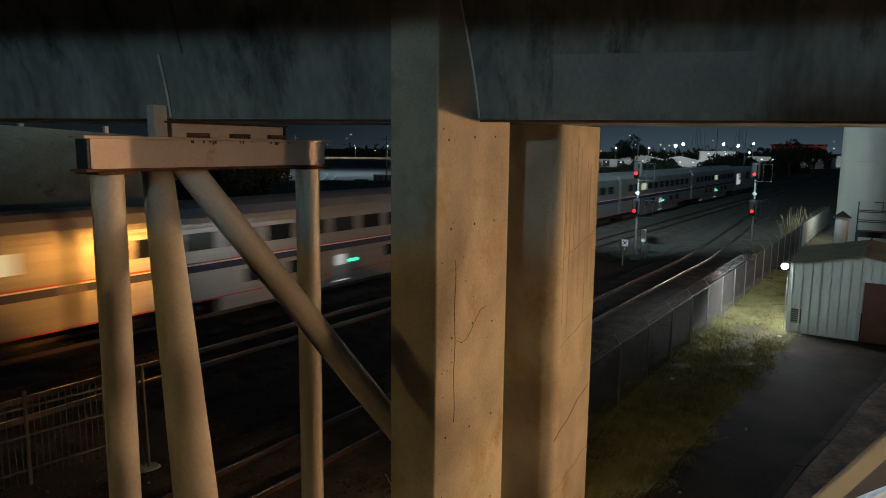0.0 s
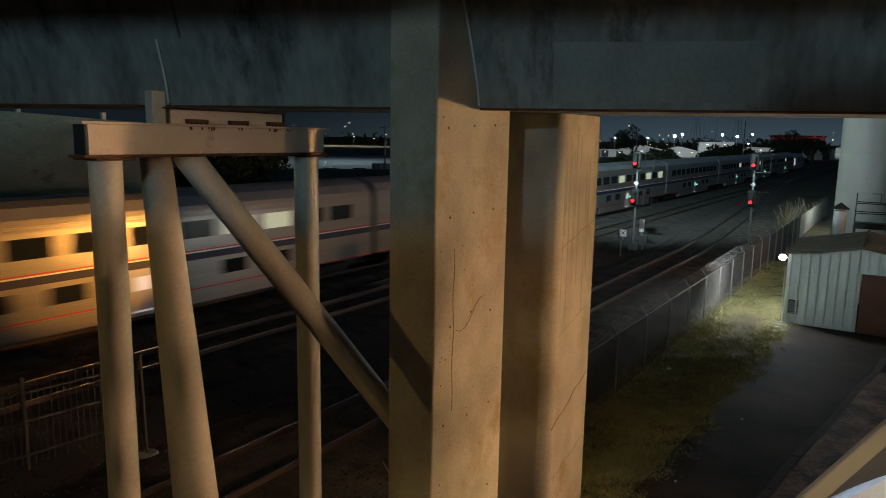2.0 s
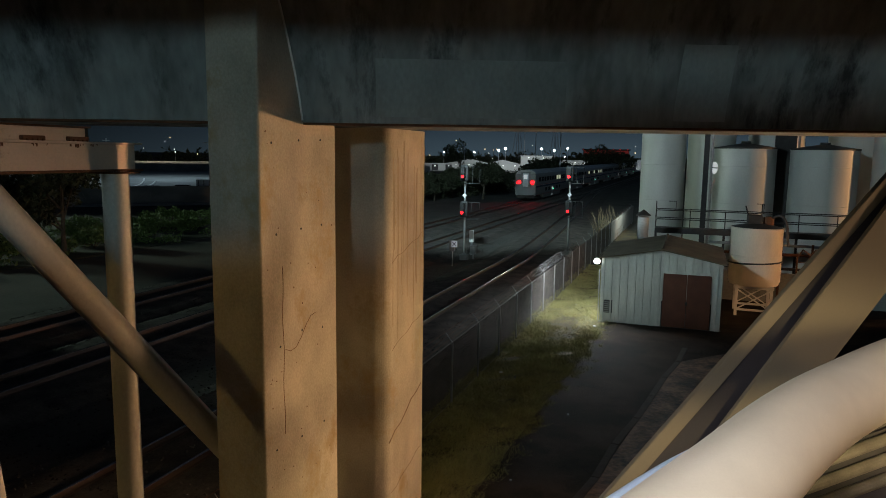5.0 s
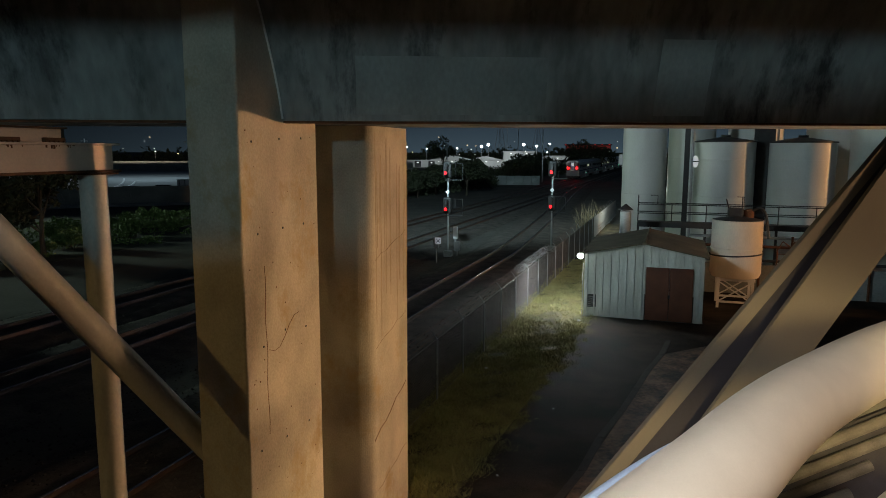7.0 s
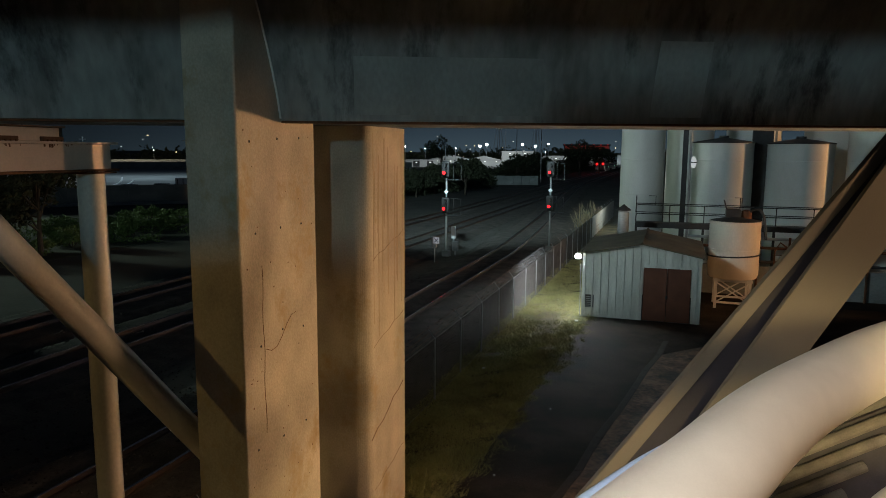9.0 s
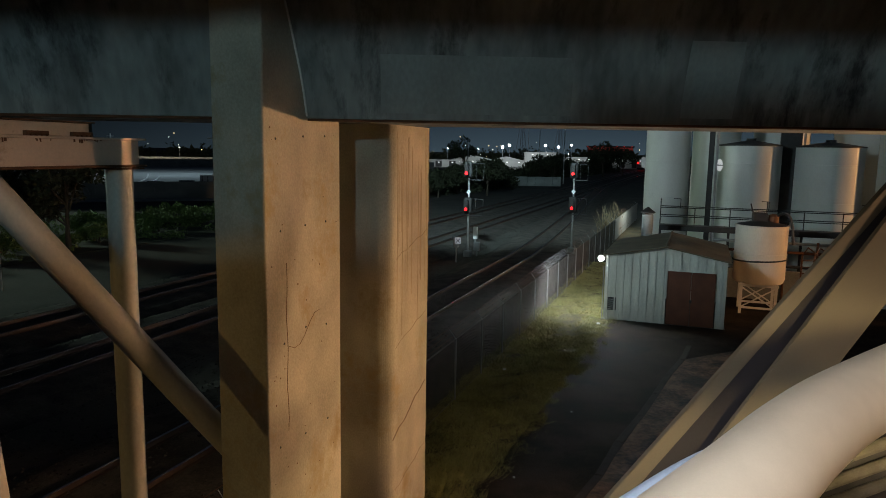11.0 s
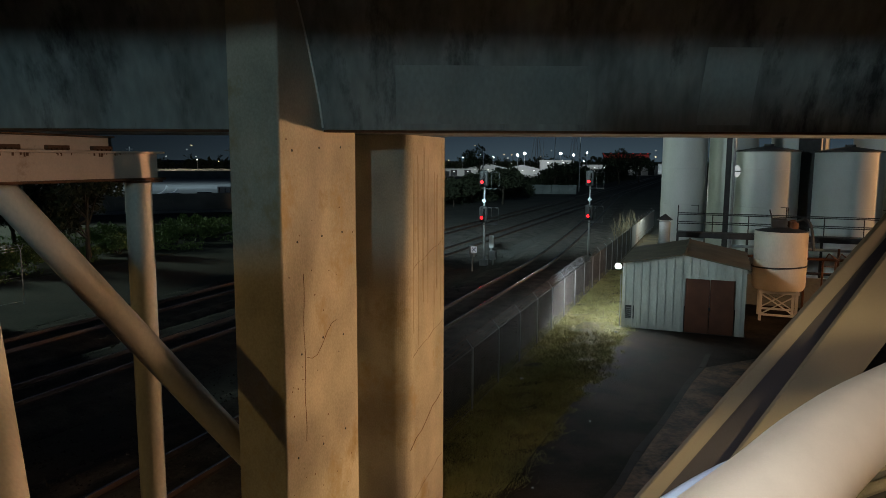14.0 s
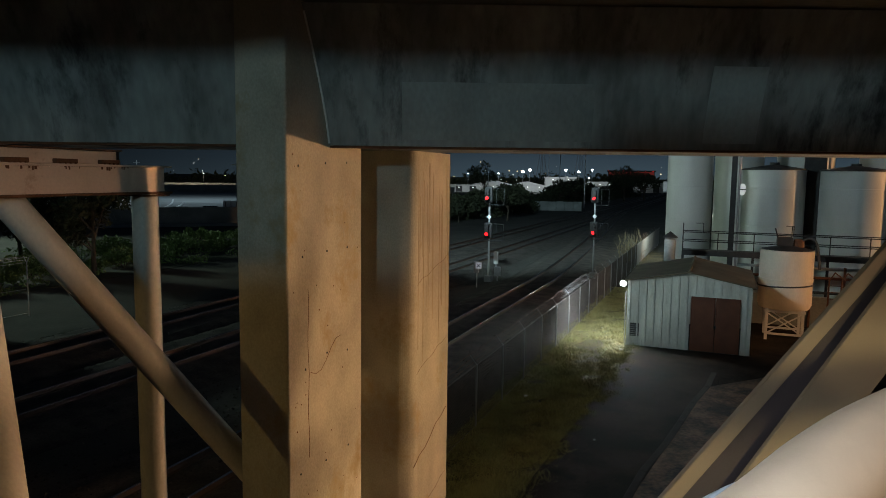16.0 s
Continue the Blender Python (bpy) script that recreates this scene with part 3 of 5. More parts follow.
def stair():
    t = thing("stair_landing", pose(0, 0, 0), "concrete stair landing high above the yard, with unseen light-blocking walls", "stair landing", "", "structure")
    part("slab", box(-8.0, -2.6, 5.35, 1.6, 0.05, 5.55, 0.02), M["tread"], t)
    # unseen walls added to cut street_light_far low down and to the right
    part("back_wall", box(-8.0, -2.8, 5.3, -1.9, -2.62, 8.18), M["tread"], t)
    part("back_wall", box(-1.895, -2.8, 5.3, 1.6, -2.62, 8.88), M["tread"], t)
    for x in (-7.6, -3.0, 1.2):
        part("pier", box(x - 0.2, -2.5, -0.1, x + 0.2, -2.1, 5.345), M["tread"], t)
    h = thing("curved_pipe", pose(0, 0, 0), "thick cream-painted curved steel pipe beside the stair", "pipe")
    run = bezier([(-1.2, 0.95, 0.0), (-1.2, 0.95, 3.5), (-0.9, 1.0, 5.0), (-0.1, 1.2, 5.6), (0.67, 1.49, 5.81), (1.1, 1.73, 5.905), (1.61, 2.01, 5.96), (2.09, 2.33, 5.965), (2.65, 2.66, 5.955), (3.49, 3.0, 5.99), (4.3, 3.18, 6.02), (5.28, 3.27, 6.02), (6.4, 3.28, 5.8), (7.4, 3.2, 5.0), (7.6, 3.2, 3.0), (7.6, 3.2, 0.0)], 8)
    part("pipe_run", tube(run, 0.18, 36), M["handrail"], h, "", True)
    part("lower_run", tube(bezier([(1.9, 1.9, 0.0), (1.9, 1.9, 4.2), (2.7, 2.52, 5.03), (3.06, 2.60, 5.16), (3.46, 2.74, 5.22), (4.05, 2.90, 5.28), (6.4, 2.8, 5.15), (7.0, 2.8, 4.2), (7.0, 2.8, 0.0)], 8), 0.15, 28), M["handrail"], h, "", True)
    # added tube: paints the bluish light along the cream pipe's lower edge
    bp = thing("blue_light_tube", pose(0, 0, 0), "thin pale blue tube painting bluish light under the cream pipe", "pipe")
    part("pipe_run", tube(bezier([(-0.6, 1.75, 0.0), (-0.6, 1.75, 4.4), (0.2, 1.98, 5.26), (1.05, 2.27, 5.63), (1.34, 2.33, 5.76), (1.69, 2.40, 5.87), (2.0, 2.42, 5.93)], 6), 0.04, 12), M["bluelight"], bp, "", True)
    b = thing("sloping_girder", pose(0, 0, 0), "grey painted steel plate girder sloping up to the deck", "steel girder")
    lo, hi = Vector((-1.09, 5.30, 0.0)), Vector((6.56, 4.53, 8.88))
    d = (hi - lo).normalized()
    side = Vector((d.z, 0, -d.x)).normalized()
    back = d.cross(side)
    if back.y < 0:
        back = -back

    def bar(foot, head, y0, y1, name, m):
        bm = bmesh.new()
        v = [bm.verts.new(q + side * x + back * y) for q, (x0, x1) in ((lo, foot), (hi, head)) for x, y in ((x0, y0), (x1, y0), (x1, y1), (x0, y1))]
        for f in ((3, 2, 1, 0), (4, 5, 6, 7), (0, 1, 5, 4), (1, 2, 6, 5), (2, 3, 7, 6), (3, 0, 4, 7)):
            bm.faces.new([v[i] for i in f])
        bmesh.ops.bevel(bm, geom=bm.edges[:], offset=0.006, segments=2, affect="EDGES")
        return part(name, bm, m, b)

    # the wide plate leans a little more steeply than the near flange
    bar((0.0, 0.19), (0.0, 0.10), 0.0, 0.05, "near_flange", M["member"])
    bar((0.1, 1.2), (0.05, 0.36), 0.055, 0.10, "web", M["webshade"])
    bar((0.98, 1.40), (-0.12, 0.42), -0.07, -0.03, "wide_flange", M["member"])
    r = thing("ribbed_stair", pose(0, 0, 0), "grey ribbed concrete slab with rounded bar ends", "ribbed slab")
    end = Vector((4.91, 4.24, 4.82))
    ax, step = (end - Vector((3.17, 4.61, 4.12))).normalized(), Vector((4.74, 4.25, 4.6)) - end
    up = ax.cross(step).normalized()
    if up.y > 0:
        up = -up
    ay = up.cross(ax)
    for i in range(-2, 9):
        q = end + step * i
        part("rib", tube(bezier([q - ax * 1.5, q - ax * 0.7, q - ax * 0.03, q], 2), 0.046, 14, None, True, [0.046] * 6 + [0.028]), M["tread"], r)
    bm = bmesh.new()
    c = end - up * 0.06
    v = [bm.verts.new(c + ax * x + ay * y - up * z) for z in (0, 0.2) for x, y in ((-1.2, -0.2), (1.6, -0.2), (1.6, 1.6), (-1.2, 1.6))] if ay.z < 0 else [bm.verts.new(c + ax * x + ay * y - up * z) for z in (0, 0.2) for x, y in ((-1.2, 0.2), (1.6, 0.2), (1.6, -1.6), (-1.2, -1.6))]
    for f in ((3, 2, 1, 0), (4, 5, 6, 7), (0, 1, 5, 4), (1, 2, 6, 5), (2, 3, 7, 6), (3, 0, 4, 7)):
        bm.faces.new([v[i] for i in f])
    part("plate", bm, M["treadshade"], r)
    part("pier", box(end.x - 0.4, end.y - 0.1, -0.1, end.x + 0.2, end.y + 0.4, end.z - 0.9), M["tread"], r)


# darker than the ribs: shade of the gaps put into the plate's colour
M["treadshade"] = mat("shaded_tread_base", (0.05, 0.05, 0.065), 0.8, 0, 0.2, 6, 80, 0.2)
stair()


# ---- fences ----
M["wire"] = mat("old_fence_wire", (0.13, 0.12, 0.11), 0.7, 0.4, 0.3, 2, 30, 0.0)


def chain_fence():
    t = thing("chain_link_fence", tracked(0, -6.2), "weathered chain-link fence with barbed wire and razor coil", "fence")
    s0, s1, h = 3.0, 78.0, 1.8
    y, k = s0, 0
    while y < s1:
        bm = tube([(0, y, -0.1), (0, y, h + 0.02)], 0.03, 10)
        tube([(0, y, h), (-0.2, y, h + 0.26)], 0.008, 6, bm)
        part("post", bm, M["galv"], t, "", True)
        y += 2.55
    part("top_rail", tube([(0, s0, h), (0, s1, h)], 0.019, 8), M["wire"], t)
    part("bottom_wire", tube([(0, s0, 0.05), (0, s1, 0.05)], 0.004, 5), M["galv"], t)
    for i in range(3):
        pts = [(-0.07 * (i + 1), s0 + j * 1.27, h + 0.1 * (i + 1) - 0.02 - (0.02 if j % 2 else 0)) for j in range(int((s1 - s0) / 1.27))]
        part("barbed_wire", tube(pts, 0.005, 5), M["rust"], t)
    verts, faces = [], []
    wr = 0.0035

    def wire(a, b):
        a, b = Vector(a), Vector(b)
        d = (b - a).normalized()
        x, yv = Vector((1, 0, 0)), d.cross(Vector((1, 0, 0)))
        b0 = len(verts)
        for p in (a, b):
            for q in range(3):
                an = q * 2.094
                verts.append(tuple(p + x * (wr * math.cos(an)) + yv * (wr * math.sin(an))))
        for q in range(3):
            faces.append((b0 + q, b0 + (q + 1) % 3, b0 + 3 + (q + 1) % 3, b0 + 3 + q))

    y = s0
    while y < s1 - h:
        wire((0.002, y, 0.04), (0.002, y + h, h))
        wire((-0.002, y + h, 0.04), (-0.002, y, h))
        y += 0.09
    raw("wire_mesh", verts, faces, M["wire"], t, "stuff")
    # razor coil over the middle stretch
    pts = []
    for i in range(620):
        a = i * 0.3
        pts.append((-0.10 + 0.16 * math.cos(a), 29.2 + i * 0.0108, h + 0.22 + 0.16 * math.sin(a) + 0.03 * math.sin(i * 0.05)))
    part("razor_coil", tube(pts, 0.004, 5), M["mast"], t, "loose coil of razor wire")
    # pale privacy sheeting on the far stretch
    for i in range(8):
        part("sheeting", box(0.02, 57.5 + i * 2.6, 0.1, 0.035, 60.05 + i * 2.6, h), M["lot"], t, "pale sheeting")


chain_fence()


def palisade():
    # runs away from the lone post towards the bridge abutment
    a = Vector((-7.35, 15.55, 0))
    b = Vector((-10.4, 11.9, 0))
    d = (b - a)
    L = d.length
    t = thing("palisade_fence", pose(a.x, a.y, 0, 0, 0, math.degrees(math.atan2(d.y, d.x))), "dark steel picket fence beside the tracks", "fence")
    n = int(L / 0.13)
    for i in range(n):
        part("picket", tube([(i * 0.13, 0, 0.05), (i * 0.13, 0, 1.9)], 0.011, 6), M["picket"], t)
    for z in (0.25, 1.0, 1.62):
        part("fence_rail", box(0, -0.02, z, L, 0.02, z + 0.045), M["picket"], t)
    for i in range(3):
        part("post", box(i * 2.1 - 0.035, -0.04, -0.1, i * 2.1 + 0.035, 0.04, 2.0, 0.008), M["picket"], t)
    g = thing("gate_post", pose(-6.38, 14.43, 0), "thin galvanised post in a round concrete foot", "post")
    part("foot", lathe([(0.24, -0.05), (0.24, 0.1), (0.2, 0.14)], 20), M["wall"], g, "", True)
    part("post", tube([(0, 0, 0.1), (-0.05, 0, 2.4)], 0.035, 10), M["picket"], g, "", True)
    part("side_rod", tube([(-0.12, 0.02, 0.12), (-0.17, 0.02, 2.4)], 0.018, 8), M["picket"], g)


palisade()


# ---- shed ----
def shed():
    t = thing("shed", tracked(30.15, -3.55), "pale ribbed metal shed with brown double doors", "shed")
    w, d, h, pk = 4.85, 5.6, 2.8, 3.24
    rx = 2.45
    for name, x0, x1 in (("wall_left", 0, 0.06), ("wall_right", w - 0.06, w)):
        part("side_wall", box(x0, 0.06, 0, x1, d, h), M["siding"], t)
    # front wall in pieces around the door opening
    dx0, dx1, dh = 2.52, 4.48, 2.32
    for x0, x1, z0 in ((0, dx0, 0), (dx0, dx1, dh), (dx1, w, 0)):
        part("front_wall", box(x0, 0, z0, x1, 0.06, h), M["siding"], t)
    bm = bmesh.new()
    tri = ((0, h), (w, h), (rx, pk))
    a = [bm.verts.new((x, 0.0, z)) for x, z in tri]
    b = [bm.verts.new((x, 0.06, z)) for x, z in tri]
    bm.faces.new(a), bm.faces.new(b[::-1])
    for i in range(3):
        bm.faces.new((a[i], b[i], b[(i + 1) % 3], a[(i + 1) % 3]))
    part("gable", bm, M["siding"], t)
    part("back_wall", box(0, d - 0.06, 0, w, d, h), M["siding"], t)
    x = 0.12
    while x < w:
        top = h + (pk - h) * (x / rx if x < rx else (w - x) / (w - rx)) - 0.05
        z0 = dh + 0.06 if dx0 - 0.05 < x < dx1 + 0.05 else 0.02
        part("rib", box(x - 0.03, -0.05, z0, x + 0.035, 0.002, top, 0.012), M["siding"], t)
        x += 0.325
    for xa, za, xb, zb in ((-0.15, h - 0.06, rx, pk), (rx, pk, w + 0.15, h - 0.06)):
        bm = bmesh.new()
        v = [bm.verts.new(q) for y in (-0.18, d + 0.18) for q in ((xa, y, za + 0.02), (xb, y, zb + 0.02), (xb, y, zb + 0.07), (xa, y, za + 0.07))]
        for f in ((3, 2, 1, 0), (4, 5, 6, 7), (0, 1, 5, 4), (1, 2, 6, 5), (2, 3, 7, 6), (3, 0, 4, 7)):
            bm.faces.new([v[i] for i in f])
        part("roof", bm, M["roof"], t)
    part("ridge_cap", tube([(rx, -0.2, pk + 0.07), (rx, d + 0.2, pk + 0.07)], 0.06, 8), M["roof"], t)
    mid = (dx0 + dx1) / 2
    for x0, x1 in ((dx0 + 0.04, mid - 0.008), (mid + 0.008, dx1 - 0.04)):
        part("door", box(x0, 0.0, 0.03, x1, 0.045, dh - 0.03, 0.006), M["door"], t, "dull brown painted door leaf")
    part("door_frame", box(dx0, -0.01, dh - 0.03, dx1, 0.05, dh + 0.02), M["siding"], t)
    part("padlock", box(mid - 0.05, -0.035, 1.0, mid + 0.05, 0.0, 1.14, 0.01), M["dark"], t)
    part("vent_frame", box(0.16, -0.03, 0.42, 0.52, 0.0, 0.98, 0.008), M["dark"], t)
    for i in range(6):
        part("louvre", box(0.18, -0.055, 0.46 + i * 0.085, 0.5, -0.025, 0.48 + i * 0.085), M["galv"], t)
    part("footing", box(-0.05, -0.05, -0.1, w + 0.05, d, 0.02), M["wall"], t)
    part("pipe", tube([(-0.06, -0.02, 0.05), (-0.06, -0.02, 2.3)], 0.02, 8), M["galv"], t)
    f = thing("flood_lamp", tracked(30.2, -3.75, 2.62), "glaring white LED floodlight on a bracket", "floodlight")
    part("bracket", tube([(0.25, -0.02, 0.35), (0.05, -0.02, 0.1)], 0.018, 8), M["dark"], f)
    part("lens", lathe([(0.02, -0.12), (0.08, -0.1), (0.12, -0.05), (0.135, 0.0), (0.12, 0.05), (0.08, 0.1), (0.02, 0.12)], 24), M["flood"], f, "", True)
    v = thing("vent_stack", tracked(35.9, -2.3), "grey round vent stack with a pointed cap", "vent pipe")
    part("pipe", lathe([(0.27, 0.0), (0.27, 4.1), (0.22, 4.15)], 20), M["wall"], v, "", True)
    part("cap", lathe([(0.36, 4.2), (0.36, 4.24), (0.02, 4.5)], 20), M["dark"], v)


shed()


# ---- silos and tanks ----
def tank(name, s, o, r, top, label, m, cone=0.35, z0=0.0):
    t = thing(name, tracked(s, o), label, "tank", "storage tanks")
    prof = [(r * 0.995, z0)]
    z = z0
    while z < top - 0.3:
        z = min(z + 2.2, top)
        prof += [(r, z - 0.03), (r + 0.012, z - 0.02), (r + 0.012, z), (r, z + 0.01)]
    bm = lathe(prof, 56)
    part("shell", bm, m, t, "", True)
    if cone:
        part("lid", lathe([(r + 0.06, top + 0.02), (r + 0.06, top + 0.09), (0.2, top + cone), (0.05, top + cone + 0.02)], 48), M["dark"], t, "dark conical lid")
        part("hatch", lathe([(0.28, top + cone - 0.08), (0.28, top + cone + 0.12)], 16), M["dark"], t)
    return t


def tanks():
    t = tank("silo", 47.2, -2.0, 1.36, 13.0, "tall pale painted steel silo beside the fence", M["tank"], 0)
    part("gauge", box(-1.6, -0.3, 6.2, -1.3, 0.1, 6.9, 0.05), M["galv"], t)
    tank("tank", 46.0, 2.75, 1.72, 7.62, "squat white storage tank with rust runs and dark lid", M["tank"])
    tank("tank", 46.7, 7.08, 1.82, 7.58, "squat white storage tank with dark conical lid", M["tank"])
    for s, o, r in ((50.5, 0.9, 1.5), (51.5, 4.9, 1.7), (53, 10.2, 2.0), (52, 14.5, 2.1), (47.4, 11.6, 1.85)):
        tank("silo", s, o, r, 13.5, "tall grey silo behind the tanks", M["tank"], 0)
    for s, o, w in ((44.2, 0.55, 0.15), (46.9, 5.0, 0.58)):
        t = thing("conveyor_leg", tracked(s, o), "tall dark steel bucket elevator leg", "elevator leg")
        part("casing", box(-w, -0.2, 0, w, 0.2, 12.5, 0.02), M["dark"], t)
        part("pipe", tube([(w + 0.16, 0, 0), (w + 0.16, 0, 12)], 0.07, 10), M["galv"], t, "", True)
    d = thing("wall_dial", tracked(44.0, 0.62, 6.55), "round white lit opening on the elevator leg", "round window")
    part("disc", lathe([(0.34, -0.02), (0.34, 0.02)], 28), M["panelit"], d)
    part("crossbar", box(-0.34, -0.03, -0.03, 0.34, 0.03, 0.05), M["dark"], d)
    d.matrix_world = tracked(44.0, 1.02, 6.5) @ pose(0, 0, 0, 90, 0, -62)
    # catwalk with rails
    c = thing("catwalk", tracked(38.5, -1.85), "elevated steel catwalk with pipe railings", "catwalk")
    part("deck", box(0, 0.0, 3.28, 14, 1.1, 3.36), M["dark"], c)
    part("edge_beam", box(0, -0.06, 3.12, 14, 0.0, 3.4), M["dark"], c)
    for z in (3.85, 4.32):
        part("rail", tube([(0.0, 0.02, z - 0.4), (0.02, 0.02, z - 0.06), (0.1, 0.02, z), (14, 0.02, z)], 0.024, 8), M["dark"], c)
        part("rail", tube([(0.0, 1.08, z), (14, 1.08, z)], 0.024, 8), M["dark"], c)
    for i in range(9):
        x = 0.02 + i * 1.7
        part("stanchion", tube([(x, 0.02, 3.3), (x, 0.02, 4.35 if i % 3 else 4.8)], 0.026, 8), M["dark"], c)
        if i % 2 == 0:
            part("leg", box(x - 0.06, 0.4, 0, x + 0.06, 0.52, 3.3), M["dark"], c)
    for x in (1.0, 5.2, 9.6):
        part("davit", tube([(x - 0.35, 0.02, 4.8), (x, 0.02, 4.8), (x, 0.02, 4.3)], 0.02, 8), M["dark"], c)
    # dike wall and pipes behind the hopper
    w = thing("dike_wall", tracked(37.4, 0.5), "low warm-lit concrete dike wall with pipes", "wall", "", "structure")
    part("wall", box(0, 0, 0, 22, 0.25, 1.5, 0.02), M["wall"], w)
    for z, m in ((1.75, "dark"), (2.45, "rust"), (2.9, "galv")):
        part("pipe", tube([(0.3, -0.1, z), (20, -0.1, z)], 0.07, 10), M[m], w, "", True)
    for x in (3.6, 5.0, 8.4):
        part("riser", tube([(x, -0.15, 0.0), (x, -0.15, 3.0)], 0.06, 10), M["rust"], w, "", True)


tanks()


def hopper():
    t = thing("hopper_tank", tracked(34.5, 2.78), "cream weathered hopper tank on a braced white steel stand", "tank")
    r, z0, z1 = 1.1, 1.38, 4.0
    part("shell", lathe([(0.5, z0), (r * 0.93, z0 + 0.02), (r, z0 + 0.2), (r, 2.65), (r + 0.02, 2.66), (r + 0.02, 2.74), (r, 2.75), (r, z1 - 0.06), (r + 0.03, z1 - 0.05), (r + 0.03, z1), (r - 0.02, z1 + 0.01)], 56), M["hopper"], t, "", True)
    part("lid", lathe([(r - 0.03, z1 + 0.012), (0.2, z1 + 0.2)], 40), M["dark"], t)
    part("motor", box(-0.45, -0.3, z1 + 0.15, 0.2, 0.25, z1 + 0.55, 0.06), M["dark"], t)
    part("gearbox", lathe([(0.22, z1 + 0.12), (0.22, z1 + 0.45), (0.1, z1 + 0.5)], 16, None, (0.45, 0, 0)), M["rust"], t)
    part("hose", tube(bezier([(0.5, -0.1, z1 + 0.4), (0.9, -0.2, z1 + 0.55), (1.15, -0.3, z1 + 0.2), (1.28, -0.4, z1 - 0.8)]), 0.06, 10), M["dark"], t, "", True)
    part("lever", tube([(-0.35, -0.1, z1 + 0.3), (-0.55, -0.3, z1 + 0.95)], 0.03, 8), M["dark"], t)
    part("hoop", tube([((r + 0.03) * math.cos(a), (r + 0.03) * math.sin(a), 2.45 + 0.06 * math.cos(a)) for a in (k * math.pi / 24 for k in range(49))], 0.035, 8, None, False), M["dark"], t)
    w = 0.72
    for sx in (-w, w):
        for sy in (-w, w):
            part("leg", box(sx - 0.06, sy - 0.06, 0, sx + 0.06, sy + 0.06, z0 + 0.05, 0.008), M["white"], t)
    for sy in (-w, w):
        part("beam", box(-w - 0.1, sy - 0.07, z0 - 0.12, w + 0.1, sy + 0.07, z0, 0.008), M["white"], t)
        part("beam", box(-w, sy - 0.04, 0.25, w, sy + 0.04, 0.34, 0.008), M["white"], t)
        for a in (-1, 1):
            part("cross_brace", tube([(-w * a, sy - 0.01 * a, 0.3), (w * a, sy - 0.01 * a, z0 - 0.15)], 0.035, 6), M["white"], t)
    g = thing("ladder_guard", tracked(35.2, 4.6), "orange-lit curved steel ladder guard", "ladder")
    for x in (0, 0.5):
        part("stile", tube([(x, 0, 0), (x, 0, 2.6), (x + 0.2, -0.1, 3.0), (x + 0.6, -0.2, 2.7)], 0.04, 8), M["rust"], g)
    for i in range(8):
        part("rung", tube([(0, 0, 0.3 + i * 0.3), (0.5, 0, 0.3 + i * 0.3)], 0.02, 6), M["rust"], g)


hopper()


# ---- signals and lineside equipment ----
def signal(s, o, label):
    t = thing("railway_signal", tracked(s, o), label, "railway signal", "railway signals")
    part("mast", tube([(0, 0, 0), (0, 0, 6.2)], 0.065, 12), M["mast"], t, "", True)
    part("base", box(-0.25, -0.25, -0.05, 0.25, 0.25, 0.35, 0.03), M["wall"], t)
    for z in (5.76, 3.36):
        hd = part("head", box(-0.29, -0.32, z - 0.47, 0.29, -0.08, z + 0.64, 0.13), M["black"], t, "black signal head with hood")
        for dz in (0.36, 0.12, -0.13):
            bm = lathe([(0.135, 0), (0.135, 0.28)], 20)
            bm.transform(pose(0, -0.32, z + dz, 90))
            part("hood", bm, M["black"], hd)
        bm = lathe([(0.04, 0.0), (0.095, 0.012), (0.095, 0.03)], 20)
        bm.transform(pose(0, -0.60, z - 0.13, 90))
        part("lens", bm, M["red"], hd, "glowing red lens")
        part("platform", box(-0.1, -0.2, z - 0.62, 0.9, 0.5, z - 0.58), M["dark"], t)
        for x in (0.35, 0.88):
            part("guard", tube([(x, 0.45, z - 0.6), (x, 0.45, z + 0.5)], 0.02, 6), M["dark"], t)
        part("guard", tube([(0.1, 0.45, z + 0.5), (0.88, 0.45, z + 0.5), (0.88, -0.15, z + 0.5)], 0.02, 6), M["dark"], t)
    bm = box(-0.12, -0.09, -0.12, 0.12, -0.07, 0.12)
    bm.transform(pose(0, 0, 4.35, 0, 45, 0))
    part("diamond_plate", bm, M["white"], t, "small white diamond plate")


signal(44.9, -14.55, "tall trackside signal mast with two red lights")
signal(49.6, -8.3, "tall signal mast by the fence with two red lights")


